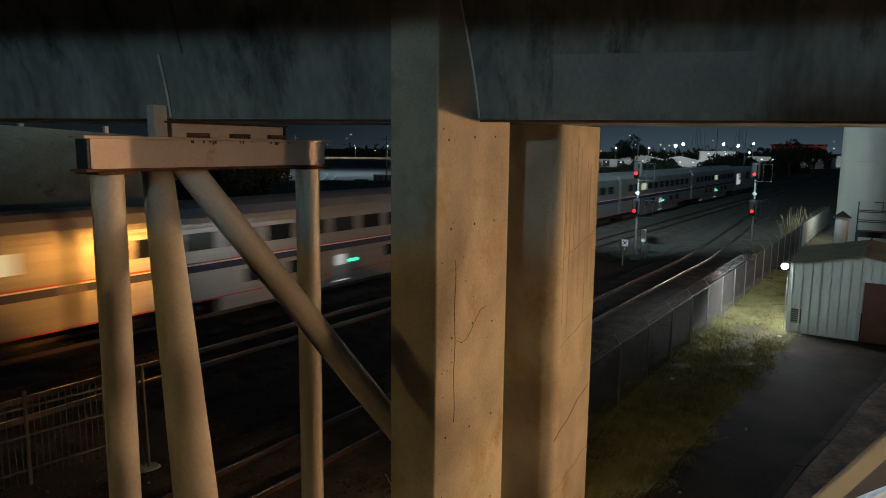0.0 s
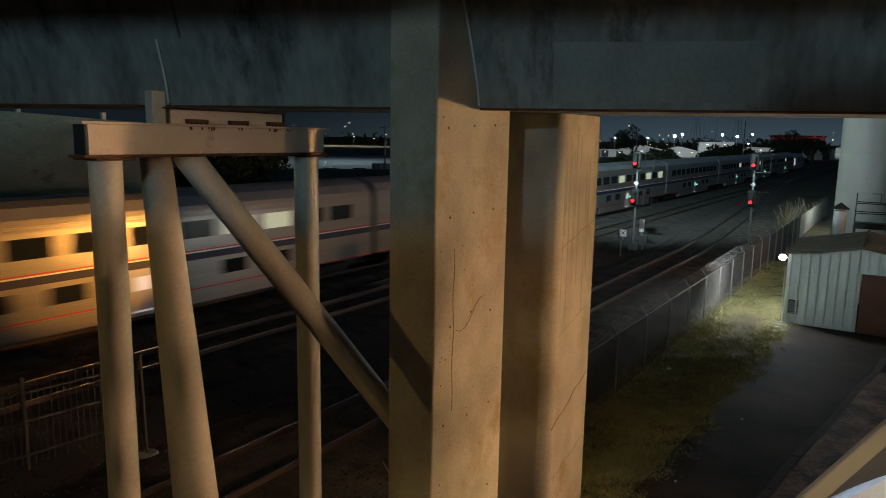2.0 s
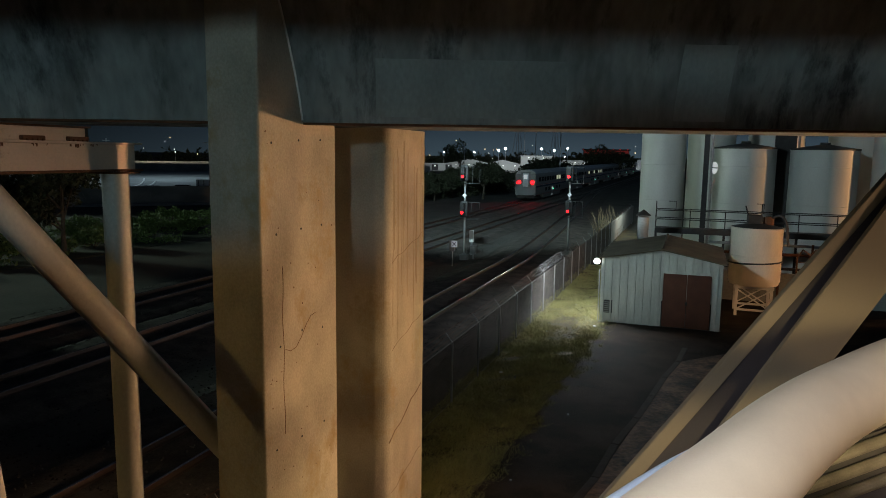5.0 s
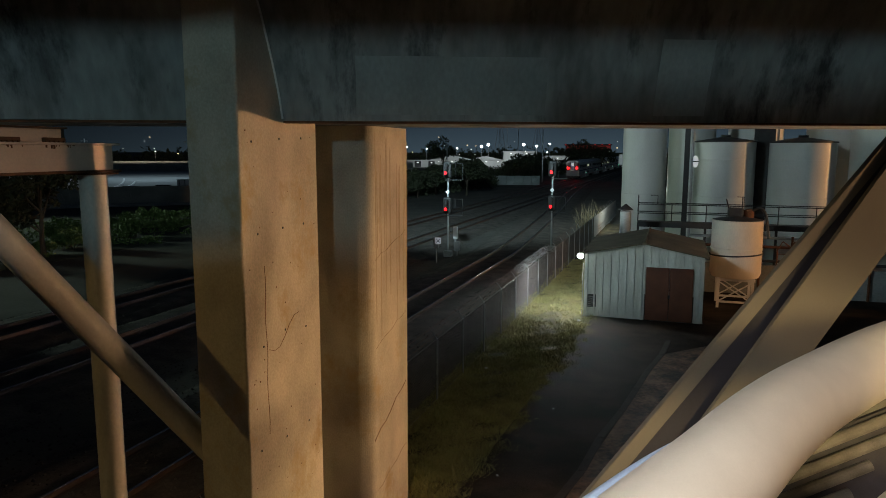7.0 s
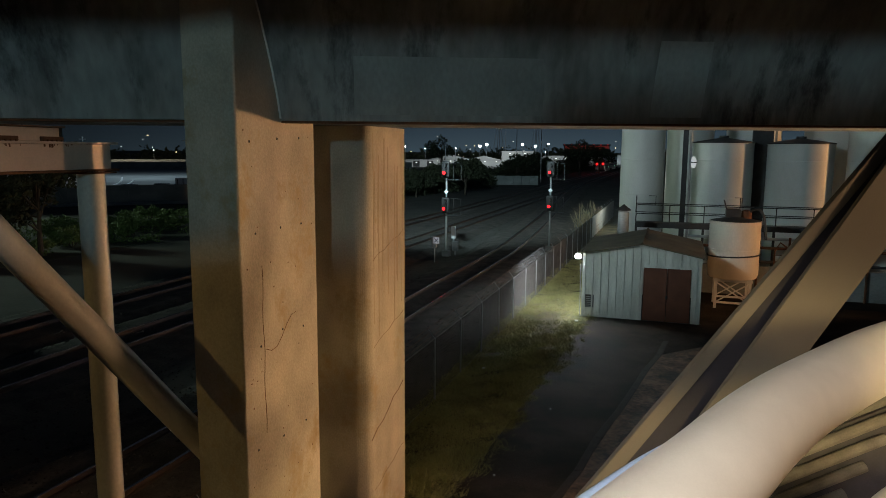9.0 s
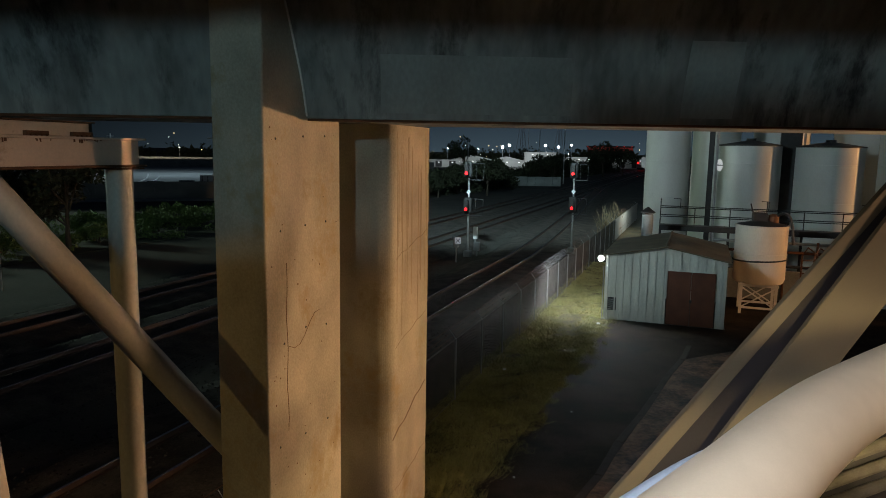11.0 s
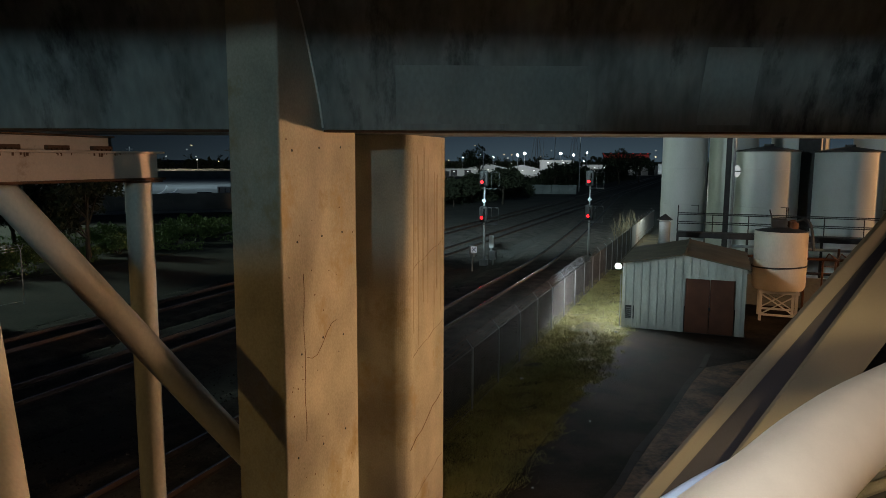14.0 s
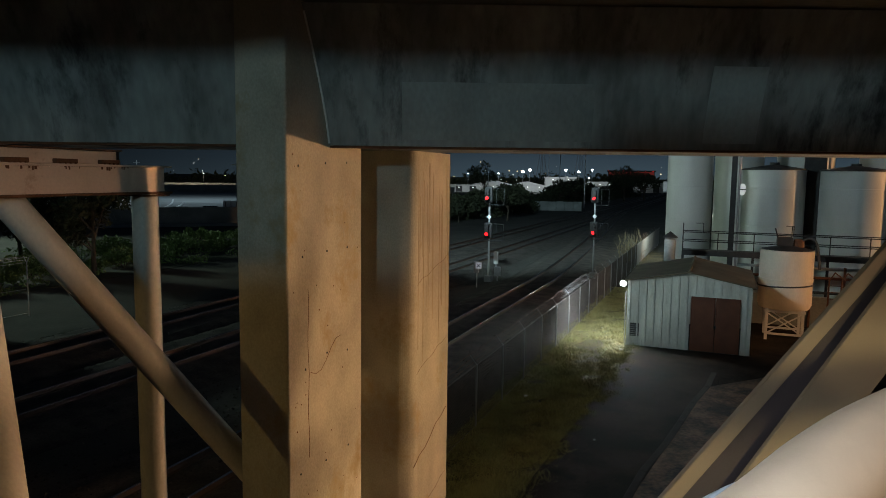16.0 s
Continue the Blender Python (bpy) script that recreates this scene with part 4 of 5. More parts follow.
def lineside():
    t = thing("marker_sign", tracked(41.9, -14.35), "small square white sign with a dark cross on a post", "sign")
    part("post", tube([(0, 0, 0), (0, 0, 1.3)], 0.045, 8), M["mast"], t)
    part("box", box(-0.22, -0.05, 0.95, 0.12, 0.12, 1.65, 0.02), M["mast"], t)
    part("plate", box(-0.05, -0.09, 1.22, 0.33, -0.06, 1.62), M["panel"], t, "white square plate")
    for a in (45, -45):
        bm = box(-0.17, -0.1, -0.022, 0.17, -0.092, 0.022)
        bm.transform(pose(0.14, 0, 1.42, 0, a, 0))
        part("cross_stroke", bm, M["blue"], t)
    c = thing("relay_case", tracked(47.2, -14.75), "narrow grey relay case on a post", "relay case")
    part("post", box(-0.05, -0.05, 0, 0.05, 0.05, 1.1), M["mast"], c)
    part("case", box(-0.14, -0.12, 0.9, 0.14, 0.12, 1.75, 0.02), M["white"], c)
    c = thing("relay_case", tracked(45.2, -14.0), "small grey junction box at the signal foot", "relay case")
    part("case", box(-0.2, -0.15, 0.35, 0.2, 0.15, 0.95, 0.02), M["mast"], c)
    part("post", box(-0.04, -0.04, 0, 0.04, 0.04, 0.4), M["mast"], c)


# sign plate is no lamp: a faint glow brightens its white paint
M["panel"] = glow("glowing_sign_plate", (0.85, 0.9, 1.0), 0.35)
lineside()
for o, crv, lab in ((TRACK_O[0], False, "main railway track on dark ballast"), (TRACK_O[1], False, "middle railway track, rusty rail sides"), (TRACK_O[2], True, "yard railway track bending towards a turnout")):
    track(o, -6, 900 if not crv else 150, crv, lab, 8 if not crv else 120)
stones()


# ---- plants ----
def leaves(name, blobs, count, size, material, parent=None, seed=1, kind="", label="", category=""):
    """Many small leaf quads filling rough blobs (x, y, z, rx, ry, rz)."""
    rs = np.random.RandomState(seed)
    w = np.array([b[3] * b[4] * b[5] for b in blobs], float)
    pick = rs.choice(len(blobs), count, p=w / w.sum())
    b = np.array(blobs, float)[pick]
    d = rs.normal(size=(count, 3))
    d /= np.linalg.norm(d, axis=1)[:, None]
    r = rs.uniform(0.25, 1.0, count) ** 0.5 * (1 + 0.18 * np.sin(5 * d[:, 0] + 3 * d[:, 2]))
    c = b[:, :3] + d * r[:, None] * b[:, 3:]
    a = rs.normal(size=(count, 3))
    a /= np.linalg.norm(a, axis=1)[:, None]
    e = np.cross(a, rs.normal(size=(count, 3)))
    e /= np.linalg.norm(e, axis=1)[:, None]
    s = size * rs.uniform(0.5, 1.3, count)[:, None]
    v = np.stack([c - a * s, c + e * s * 0.5, c + a * s, c - e * s * 0.5], 1).reshape(-1, 3)
    f = np.arange(count * 4).reshape(-1, 4)
    return raw(name, v.tolist(), f.tolist(), material, parent, kind, label, category)


def tree(x, y, h, wide, seed, label, count=2600, size=0.16, dark=False):
    t = thing("tree", pose(x, y, -0.06), label, "tree", "trees")
    rnd = random.Random(seed)
    bm = tube([(0, 0, 0), (rnd.uniform(-0.1, 0.1), 0.05, h * 0.2), (rnd.uniform(-0.2, 0.2), 0, h * 0.45), (rnd.uniform(-0.3, 0.3), 0.1, h * 0.75)], 0.1, 9, None, True, [h * 0.032, h * 0.024, h * 0.018, h * 0.008])
    blobs = []
    for i in range(9):
        a, q = rnd.uniform(0, 6.28), rnd.uniform(0.3, 0.8)
        end = (wide * q * math.cos(a), wide * q * math.sin(a), h * rnd.uniform(0.48, 0.86))
        tube([(0, 0, h * rnd.uniform(0.25, 0.5)), (end[0] * 0.5, end[1] * 0.5, end[2] * 0.8), end], 0.05, 6, bm, True, [h * 0.012, h * 0.008, h * 0.004])
        rr = wide * rnd.uniform(0.25, 0.5)
        blobs.append((*end, rr, rr, rr * 0.75))
    blobs.append((0, 0, h * 0.86, wide * 0.45, wide * 0.45, h * 0.13))
    part("trunk", bm, M["bark"], t)
    leaves("crown", blobs, count, size, M["leafdark" if dark else "leaf"], t, seed)
    return t


def shrub(x, y, h, w, seed, count=900, size=0.09):
    t = thing("shrub", pose(x, y, -0.06), "low leafy green shrub on the verge", "shrub", "verge shrubs")
    rnd = random.Random(seed)
    bm = bmesh.new()
    blobs = []
    for i in range(6):
        e = (rnd.uniform(-w, w) * 0.6, rnd.uniform(-w, w) * 0.6, h * rnd.uniform(0.4, 0.75))
        tube([(0, 0, 0), (e[0] * 0.6, e[1] * 0.6, e[2] * 0.6), e], 0.03, 5, bm, True, [0.04, 0.025, 0.01])
        blobs.append((*e, w * 0.42, w * 0.42, h * 0.3))
    part("stem", bm, M["bark"], t)
    leaves("foliage", blobs, count, size, M["leaf"], t, seed)


# dark leaf copy on these two: unlit silhouettes put into the leaf colour
tree(-13.8, 51.8, 6.4, 3.6, 3, "dark leafy tree on the verge beyond the tracks", 5200, 0.2, True)
tree(-19.5, 55.0, 6.0, 3.4, 4, "dark leafy tree beside the concrete ramp", 4000, 0.2, True)
rnd = random.Random(11)
for i in range(64):
    k = i / 63
    s, o = 20 + 68 * k + rnd.uniform(-1, 1), -40.0 - 5.5 * rnd.random() - (4 if i % 3 == 0 else 0)
    p = G(s, o)
    shrub(p.x, p.y, rnd.uniform(0.7, 2.3), rnd.uniform(1.0, 2.4), 20 + i, 1100, 0.13)

# verge of grass beyond the tracks
M["verge"] = mat("verge_soil", (0.03, 0.036, 0.02), 0.95, 0, 0.6, 0.4, 9, 0.9, (1, 1, 1), (0.05, 0.052, 0.035), 0.4)
sheet("ground_verge", ((5, -60), (130, -60), (130, -38), (5, -38)), -0.03, M["verge"], "rough grass verge beyond the tracks")


def grass():
    """Short turf with coarse tufts, worn bare under the floodlight."""
    rs = np.random.RandomState(4)

    def edge(s):
        return np.minimum(-3.9 + (s - 14) * 0.052, -3.1) + 0.10 * np.sin(s * 0.9) + 0.10 * np.sin(s * 3.7)

    def patchy(s, o):
        return np.sin(s * 2.3 + 1.7 * np.sin(o * 1.9)) + np.sin(o * 3.1 + s * 0.7) + np.sin(s * 5.1 - o * 4.3)

    n = 190000
    s = 6 + 40 * rs.rand(n) ** 1.25
    o = -6.5 + (edge(s) + rs.normal(0, 0.16, n) + 6.5) * rs.rand(n)
    bare = np.exp(-((s - 29.0) / 3.2) ** 2 - ((o + 4.6) / 1.3) ** 2)
    keep = (patchy(s, o) + rs.normal(0, 0.7, n) > -2.0) & (rs.rand(n) > 0.9 * bare)
    s, o = s[keep], o[keep]
    h = rs.uniform(0.02, 0.07, len(s))
    lean = np.full(len(s), 0.05)
    # tufts
    m, k = 5200, 22
    ts = 6 + 36 * rs.rand(m) ** 1.4
    to = -6.5 + (edge(ts) + rs.normal(0, 0.22, m) + 6.5) * rs.rand(m)
    ok = (patchy(ts, to) + rs.normal(0, 0.8, m) > -0.3) & (rs.rand(m) > np.exp(-((ts - 29.5) / 2.6) ** 2 - ((to + 4.6) / 1.1) ** 2))
    ts, to = ts[ok], to[ok]
    th = rs.uniform(0.06, 0.2, len(ts))
    spread = rs.uniform(0.04, 0.12, len(ts))
    s = np.concatenate([s, np.repeat(ts, k) + rs.normal(0, 1, len(ts) * k) * np.repeat(spread, k)])
    o = np.concatenate([o, np.repeat(to, k) + rs.normal(0, 1, len(ts) * k) * np.repeat(spread, k)])
    h = np.concatenate([h, np.repeat(th, k) * rs.uniform(0.4, 1.1, len(ts) * k)])
    lean = np.concatenate([lean, np.full(len(ts) * k, 0.10)])
    n = len(s)
    x, y = U.x * s + N.x * o, U.y * s + N.y * o
    a = rs.uniform(0, 6.28, n)
    lx, ly = rs.normal(0, 1, n) * lean, rs.normal(0, 1, n) * lean
    w = 0.012
    zero = np.zeros(n)
    v = np.stack([np.stack([x - w * np.cos(a), y - w * np.sin(a), zero], 1), np.stack([x + w * np.cos(a), y + w * np.sin(a), zero], 1),
                  np.stack([x + lx, y + ly, h], 1)], 1).reshape(-1, 3)
    raw("grass", v.tolist(), np.arange(3 * n).reshape(-1, 3).tolist(), M["blade"], None, "stuff", "short rough tufted grass along the fence", "grass")


grass()


def verge_weeds():
    """Low weeds over the verge beyond the tracks."""
    r2 = random.Random(31)
    blobs = []
    for _ in range(260):
        p = G(r2.uniform(15, 95), r2.uniform(-58, -38.2), -0.03)
        w = r2.uniform(0.5, 1.6)
        blobs.append((p.x, p.y, 0.1, w, w, r2.uniform(0.15, 0.45)))
    leaves("verge_weeds", blobs, 20000, 0.13, M["leaf"], None, 12, "stuff", "low green weeds on the dark verge", "weeds")


verge_weeds()


def reeds():
    rs = random.Random(8)
    verts, faces = [], []
    for _ in range(280):
        c = G(62 + rs.gauss(0, 1.3), -7.1 + rs.gauss(0, 0.4), 0)
        h, a = rs.uniform(0.7, 2.5) * rs.uniform(0.7, 1.15), rs.uniform(0, 6.28)
        lx, ly = rs.gauss(0, 0.55), rs.gauss(0, 0.55)
        b0 = len(verts)
        w = 0.012
        for k, q in enumerate((0, 0.6, 1.0)):
            ww = w * (1, 1.4, 0.5)[k]
            verts += [(c.x + lx * q * q - ww * math.cos(a), c.y + ly * q * q - ww * math.sin(a), h * q), (c.x + lx * q * q + ww * math.cos(a), c.y + ly * q * q + ww * math.sin(a), h * q)]
        faces += [(b0, b0 + 1, b0 + 3, b0 + 2), (b0 + 2, b0 + 3, b0 + 5, b0 + 4)]
    raw("dry_reeds", verts, faces, M["straw"], None, "stuff", "tall pale dry grass by the fence", "grass")


reeds()


# ---- beyond the tracks ----
def ramp_wall():
    t = thing("wall_ramp", tracked(0, 0), "stained grey concrete approach ramp wall", "wall", "", "structure")
    bm = bmesh.new()
    prof = [(-12, 8.9), (4, 8.4), (14.7, 7.9), (21.8, 7.55)]
    a = [[bm.verts.new((o, s, z)) for s, z in prof] for o in (-33.0, -34.0)]
    g = [[bm.verts.new((o, s, -0.3)) for s, _ in prof] for o in (-33.0, -34.0)]
    for i in range(len(prof) - 1):
        bm.faces.new((g[0][i], g[0][i + 1], a[0][i + 1], a[0][i]))
        bm.faces.new((g[1][i], a[1][i], a[1][i + 1], g[1][i + 1]))
        bm.faces.new((a[0][i], a[0][i + 1], a[1][i + 1], a[1][i]))
    for i in (0, -1):
        bm.faces.new((g[0][i], a[0][i], a[1][i], g[1][i]))
    part("wall", bm, M["ramp"], t)
    for dz, dx in ((-0.75, 0.12), (-2.1, 0.05)):
        pts = [(-33.0 + 0.02, s, z + dz) for s, z in prof]
        bm = bmesh.new()
        r = [[bm.verts.new((x + q, s, z + w)) for q, w in ((0, 0), (dx, 0), (dx, 0.14), (0, 0.14))] for x, s, z in pts]
        for p, q in zip(r, r[1:]):
            for i in range(4):
                bm.faces.new((p[i], p[(i + 1) % 4], q[(i + 1) % 4], q[i]))
        part("ledge", bm, M["ramp"], t)
    for i in range(7):
        s = -4 + i * 4
        z = np.interp(s, [p[0] for p in prof], [p[1] for p in prof])
        part("parapet_post", box(-33.5, s - 0.09, z - 0.1, -33.3, s + 0.09, z + 0.35), M["galv"], t)
    f = thing("security_fence", tracked(0, -31.5), "dark chain-link fence with angled barbed arms", "fence")
    for i in range(11):
        s = -4 + i * 2.8
        bm = tube([(0, s, -0.1), (0, s, 2.6)], 0.03, 8)
        tube([(0, s, 2.6), (0.2, s, 2.9)], 0.02, 6, bm)
        tube([(0, s, 2.6), (-0.2, s, 2.9)], 0.02, 6, bm)
        part("post", bm, M["galv"], f)
    for z, x in ((2.6, 0), (2.75, 0.1), (2.88, 0.2), (2.88, -0.2), (0.1, 0), (1.3, 0)):
        part("wire", tube([(x, -4, z), (x, 23.9, z)], 0.012, 5), M["galv"], f)


ramp_wall()


def car(x, y, rz, m):
    t = thing("parked_car", pose(x, y, 0, 0, 0, rz), "dark parked car on the lit lot", "car", "parked cars")
    sec = [(-0.85, 0.3), (0.85, 0.3), (0.87, 0.8), (0.7, 0.92), (0.6, 1.42), (-0.6, 1.42), (-0.7, 0.92), (-0.87, 0.8)]
    part("body", extrude([q for q in sec[:4]] + [(-0.7, 0.92), (-0.87, 0.8)], -2.2, 2.2), m, t)
    part("cabin", extrude([(-0.7, 0.925), (0.7, 0.925), (0.58, 1.42), (-0.58, 1.42)], -1.1, 1.2), M["pane"], t)
    for wx in (-0.75, 0.75):
        for wy in (-1.35, 1.35):
            bm = lathe([(0.31, -0.1), (0.31, 0.1)], 16)
            bm.transform(pose(wx, wy, 0.31, 0, 90))
            part("wheel", bm, M["black"], t)


def lot():
    bm = bmesh.new()
    v = [bm.verts.new(q) for q in ((-75, 104, 0.02), (-8, 112, 0.02), (30, 128, 0.02), (60, 262, 0.02), (-140, 262, 0.02))]
    bm.faces.new(v)
    tagged(link(bm, "pavement_lot", M["lot"]), "pale lamplit concrete parking lot", "pavement", "", "structure")
    w = thing("wall_lot", pose(-50, 92, 0, 0, 0, 10), "low concrete wall with dark graffiti bars before the lot", "wall", "", "structure")
    part("wall", box(0, 0, 0, 60, 0.3, 2.3), M["wall"], w)
    part("coping", box(0, -0.08, 2.302, 60, 0.38, 2.42), M["wall"], w)
    part("footpath", box(0, -1.4, -0.1, 60, -0.4, 0.25), M["lot"], w)
    r = random.Random(3)
    for i in range(14):
        x = 26 + i * 0.7 + r.uniform(-0.2, 0.2)
        bm = box(-0.05, -0.012, -0.45, 0.05, -0.004, 0.45)
        bm.transform(pose(x, 0, 1.1 + r.uniform(-0.2, 0.2), 0, r.uniform(-50, 50)))
        part("graffiti_bar", bm, M["mast"], w)
    for x, y, rz in ((-19, 121, 80), (-14.5, 124, 85), (-11, 121, 75), (-33, 124, 80), (-38, 122, 90), (-46, 125, 85)):
        car(x, y, rz, M["dark"])
    t = thing("trailer", pose(-9.2, 120, 0, 0, 0, 8), "white box trailer on the lit lot", "trailer")
    part("box", box(-2.8, -1.1, 0.7, 2.8, 1.1, 2.5, 0.05), M["white"], t)
    for i in range(7):
        part("panel_rib", box(-2.6 + i * 0.85, -1.13, 0.8, -2.5 + i * 0.85, -1.1, 2.4), M["dark"], t)
    for x in (-1.9, 1.9):
        bm = lathe([(0.36, -0.12), (0.36, 0.12)], 14)
        bm.transform(pose(x, -0.9, 0.36, 90))
        part("wheel", bm, M["black"], t)
    k = thing("lot_kerb", pose(0, 0, 0), "pale curving kerbs on the lamplit lot", "kerb", "", "structure")
    for run in ([(-25.4, 136.6), (-25.8, 147.6), (-27.4, 163.3), (-30.9, 186.2)],
                [(-24.1, 130.9), (-23.6, 141.1), (-24.0, 152.9), (-25.5, 166.7)]):
        part("kerb_line", tube(bezier([(x, y, 0.1) for x, y in run], 6), 0.22, 6), M["white"], k)
    f = thing("wall_far_lot", pose(-110, 258, 0, 0, 0, 3), "long dark fence behind the lot", "fence", "", "structure")
    part("panel", box(0, 0, 0, 170, 0.3, 2.6), M["wall"], f)


lot()


def pole_light(x, y, h, m, r, label, group):
    t = thing("light_pole", pose(x, y, -0.06), label, "light pole", group)
    part("pole", tube([(0, 0, 0), (0, 0, h)], 0.1, 8, None, True, [0.14, 0.08]), M["mast"], t)
    part("head", lathe([(r * 0.3, -r), (r, -r * 0.4), (r, r * 0.4), (r * 0.3, r)], 10, None, (0, 0, h + r * 0.5)), m, t, "glaring lamp head")


for x, y, h, r in ((104.1, 317.4, 8.9, 0.9), (107.3, 316.7, 9.7, 0.9), (93.6, 236.6, 9.2, 0.62), (129.4, 310.6, 9.2, 0.8), (102.6, 234.2, 9.5, 0.5), (80.5, 330, 8.0, 0.35), (87, 300, 8.2, 0.3), (118, 420, 10, 0.4), (143, 330, 6.4, 0.4), (60, 280, 8.6, 0.35)):
    pole_light(x, y, h, M["city"], r * 0.7, "tall pole with a glaring white floodlight", "floodlight poles")
for x, y, h in ((49.5, 180, 10.5), (64, 150, 15), (85, 220, 16), (-9, 110, 9), (-40, 190, 10), (140, 380, 22)):
    t = thing("utility_pole", pose(x, y, -0.06), "slender dark utility pole", "utility pole", "utility poles")
    part("pole", tube([(0, 0, 0), (0, 0, h)], 0.12, 8), M["mast"], t)
    part("arm", box(-0.8, -0.06, h - 0.7, 0.8, 0.06, h - 0.55), M["mast"], t)


def far_building(x, y, w, d, h, rz, label, m, lit=3, gable=False):
    t = thing("warehouse", pose(x, y, -0.06, 0, 0, rz), label, "warehouse", "far warehouses")
    part("wall", box(0, 0, 0, w, d, h), m, t)
    if gable:
        part("roof", extrude([(-0.5, h + 0.01), (w + 0.5, h + 0.01), (w / 2, h + w * 0.12)], -0.5, d), m, t)
    else:
        part("roof", box(-0.3, -0.3, h + 0.01, w + 0.3, d + 0.3, h + 0.4), m, t)
    for i in range(lit):
        x0 = w * (i + 0.5) / lit
        part("wall_lamp", box(x0 - 0.3, -0.3, h - 0.8, x0 + 0.3, -0.01, h - 0.5), M["citydim"], t)
    for i in range(0 if gable else max(2, int(w / 6))):
        x0 = w * (i + 0.5) / max(2, int(w / 6))
        part("dock_door", box(x0 - 1.4, -0.08, 0.1, x0 + 1.4, -0.005, 3.2), M["dark"], t)


far_building(80, 318, 19, 14, 3.0, -14, "white gabled warehouse lit from its eaves", M["farwall"], 3, True)
far_building(95, 308, 16, 12, 2.9, -16, "white gabled warehouse lit from its eaves", M["farwall"], 3, True)
far_building(110, 303, 14, 12, 6.6, -18, "plain white flat-roofed warehouse", M["farwall"], 2)
far_building(128, 300, 18, 12, 4.6, -20, "long low lit warehouse", M["farwall"], 4)
far_building(152, 310, 30, 12, 4.2, -24, "long low lit warehouse behind trees", M["farwall"], 5)
far_building(60, 300, 18, 12, 2.7, -10, "long low lit warehouse", M["farwall"], 3)
t = thing("office_block", pose(258, 556, -0.06, 0, 0, -25), "far dark building edged with red lights", "building")
part("wall", box(0, 0, 0, 38, 20, 12), M["door"], t)
part("roof", box(-1, -1, 12.01, 39, 21, 13), M["dark"], t)
# added band glows in place of red light falling on the wall
M["redband"] = glow("red_glow_fascia", (1.0, 0.12, 0.1), 0.09)
M["redfar"] = glow("far_red_light", (1.0, 0.03, 0.03), 1.2)
part("glow_fascia", box(0.5, -0.3, 9.2, 37.5, -0.02, 11.8), M["redband"], t, "dim red fascia glowing in place of red light")
for i in range(7):
    part("red_lamp", box(i * 6.0, -1.2, 12.3, i * 6.0 + 1.1, -1.05, 12.7), M["redfar"], t)

# tree belt and hedges in the distance
rnd = random.Random(21)
for x, y, h, w, lab in ((52.6, 195.2, 11.5, 4.2, "tall dark tree against the night sky"), (95.5, 194.1, 10.6, 5.4, "broad dark tree against the night sky"), (103, 196, 8.8, 4.5, "broad dark tree against the night sky"),
                        (33, 108, 5.8, 3.6, "bushy tree at the edge of the tracks"), (38, 124, 5.0, 3.0, "bushy tree at the edge of the tracks"), (62, 160, 6.6, 4.0, "dark bushy tree beside the yard"), (70, 170, 5.6, 4.2, "dark bushy tree beside the yard"),
                        (118, 240, 8.5, 5.5, "dark tree before the warehouses"), (84, 205, 6.4, 4.2, "dark tree before the warehouses"), (110, 225, 6.2, 4.5, "dark tree before the warehouses"), (140, 235, 8.0, 6, "dark tree before the warehouses"), (24, 104, 4.2, 3.0, "bushy tree at the edge of the tracks"), (29, 112, 5.0, 3.4, "bushy tree at the edge of the tracks"), (42, 136, 4.6, 3.6, "bushy tree at the edge of the tracks")):
    near = y < 130
    tree(x, y, h, w, int(x * 7), lab, 4200 if near else 1500, 0.24 if near else 0.34, True)
blobs = []
for i in range(120):
    k = rnd.random()
    s, o = 95 + 190 * k, -44 + 10 * k + rnd.uniform(-9, 5)
    p = G(s, o, 0)
    hh = rnd.uniform(1.2, 3.4)
    blobs.append((p.x, p.y, hh * 0.4, rnd.uniform(2, 5), rnd.uniform(2, 5), hh))
leaves("far_hedge", blobs, 26000, 0.4, M["leafdark"], None, 6, "stuff", "dark rough hedge and scrub beyond the tracks", "hedge")
blobs = []
for i in range(160):
    x = rnd.uniform(-330, 330)
    blobs.append((x, 420 + rnd.uniform(-40, 60), 2, rnd.uniform(6, 18), 6, rnd.uniform(3, 8)))
leaves("far_woods", blobs, 16000, 1.5, M["leafdark"], None, 7, "stuff", "dark line of distant trees", "trees")

# low block wall beside the far tracks
bw = thing("wall_blocks", pose(48.3, 141.0, -0.06, 0, 0, -18), "low pale concrete block wall by the far tracks", "wall", "", "structure")
for i in range(6):
    part("block", box(i * 1.75, 0, 0, i * 1.75 + 1.7, 0.8, 1.9 + 0.05 * (i % 2), 0.05), M["wall"], bw)


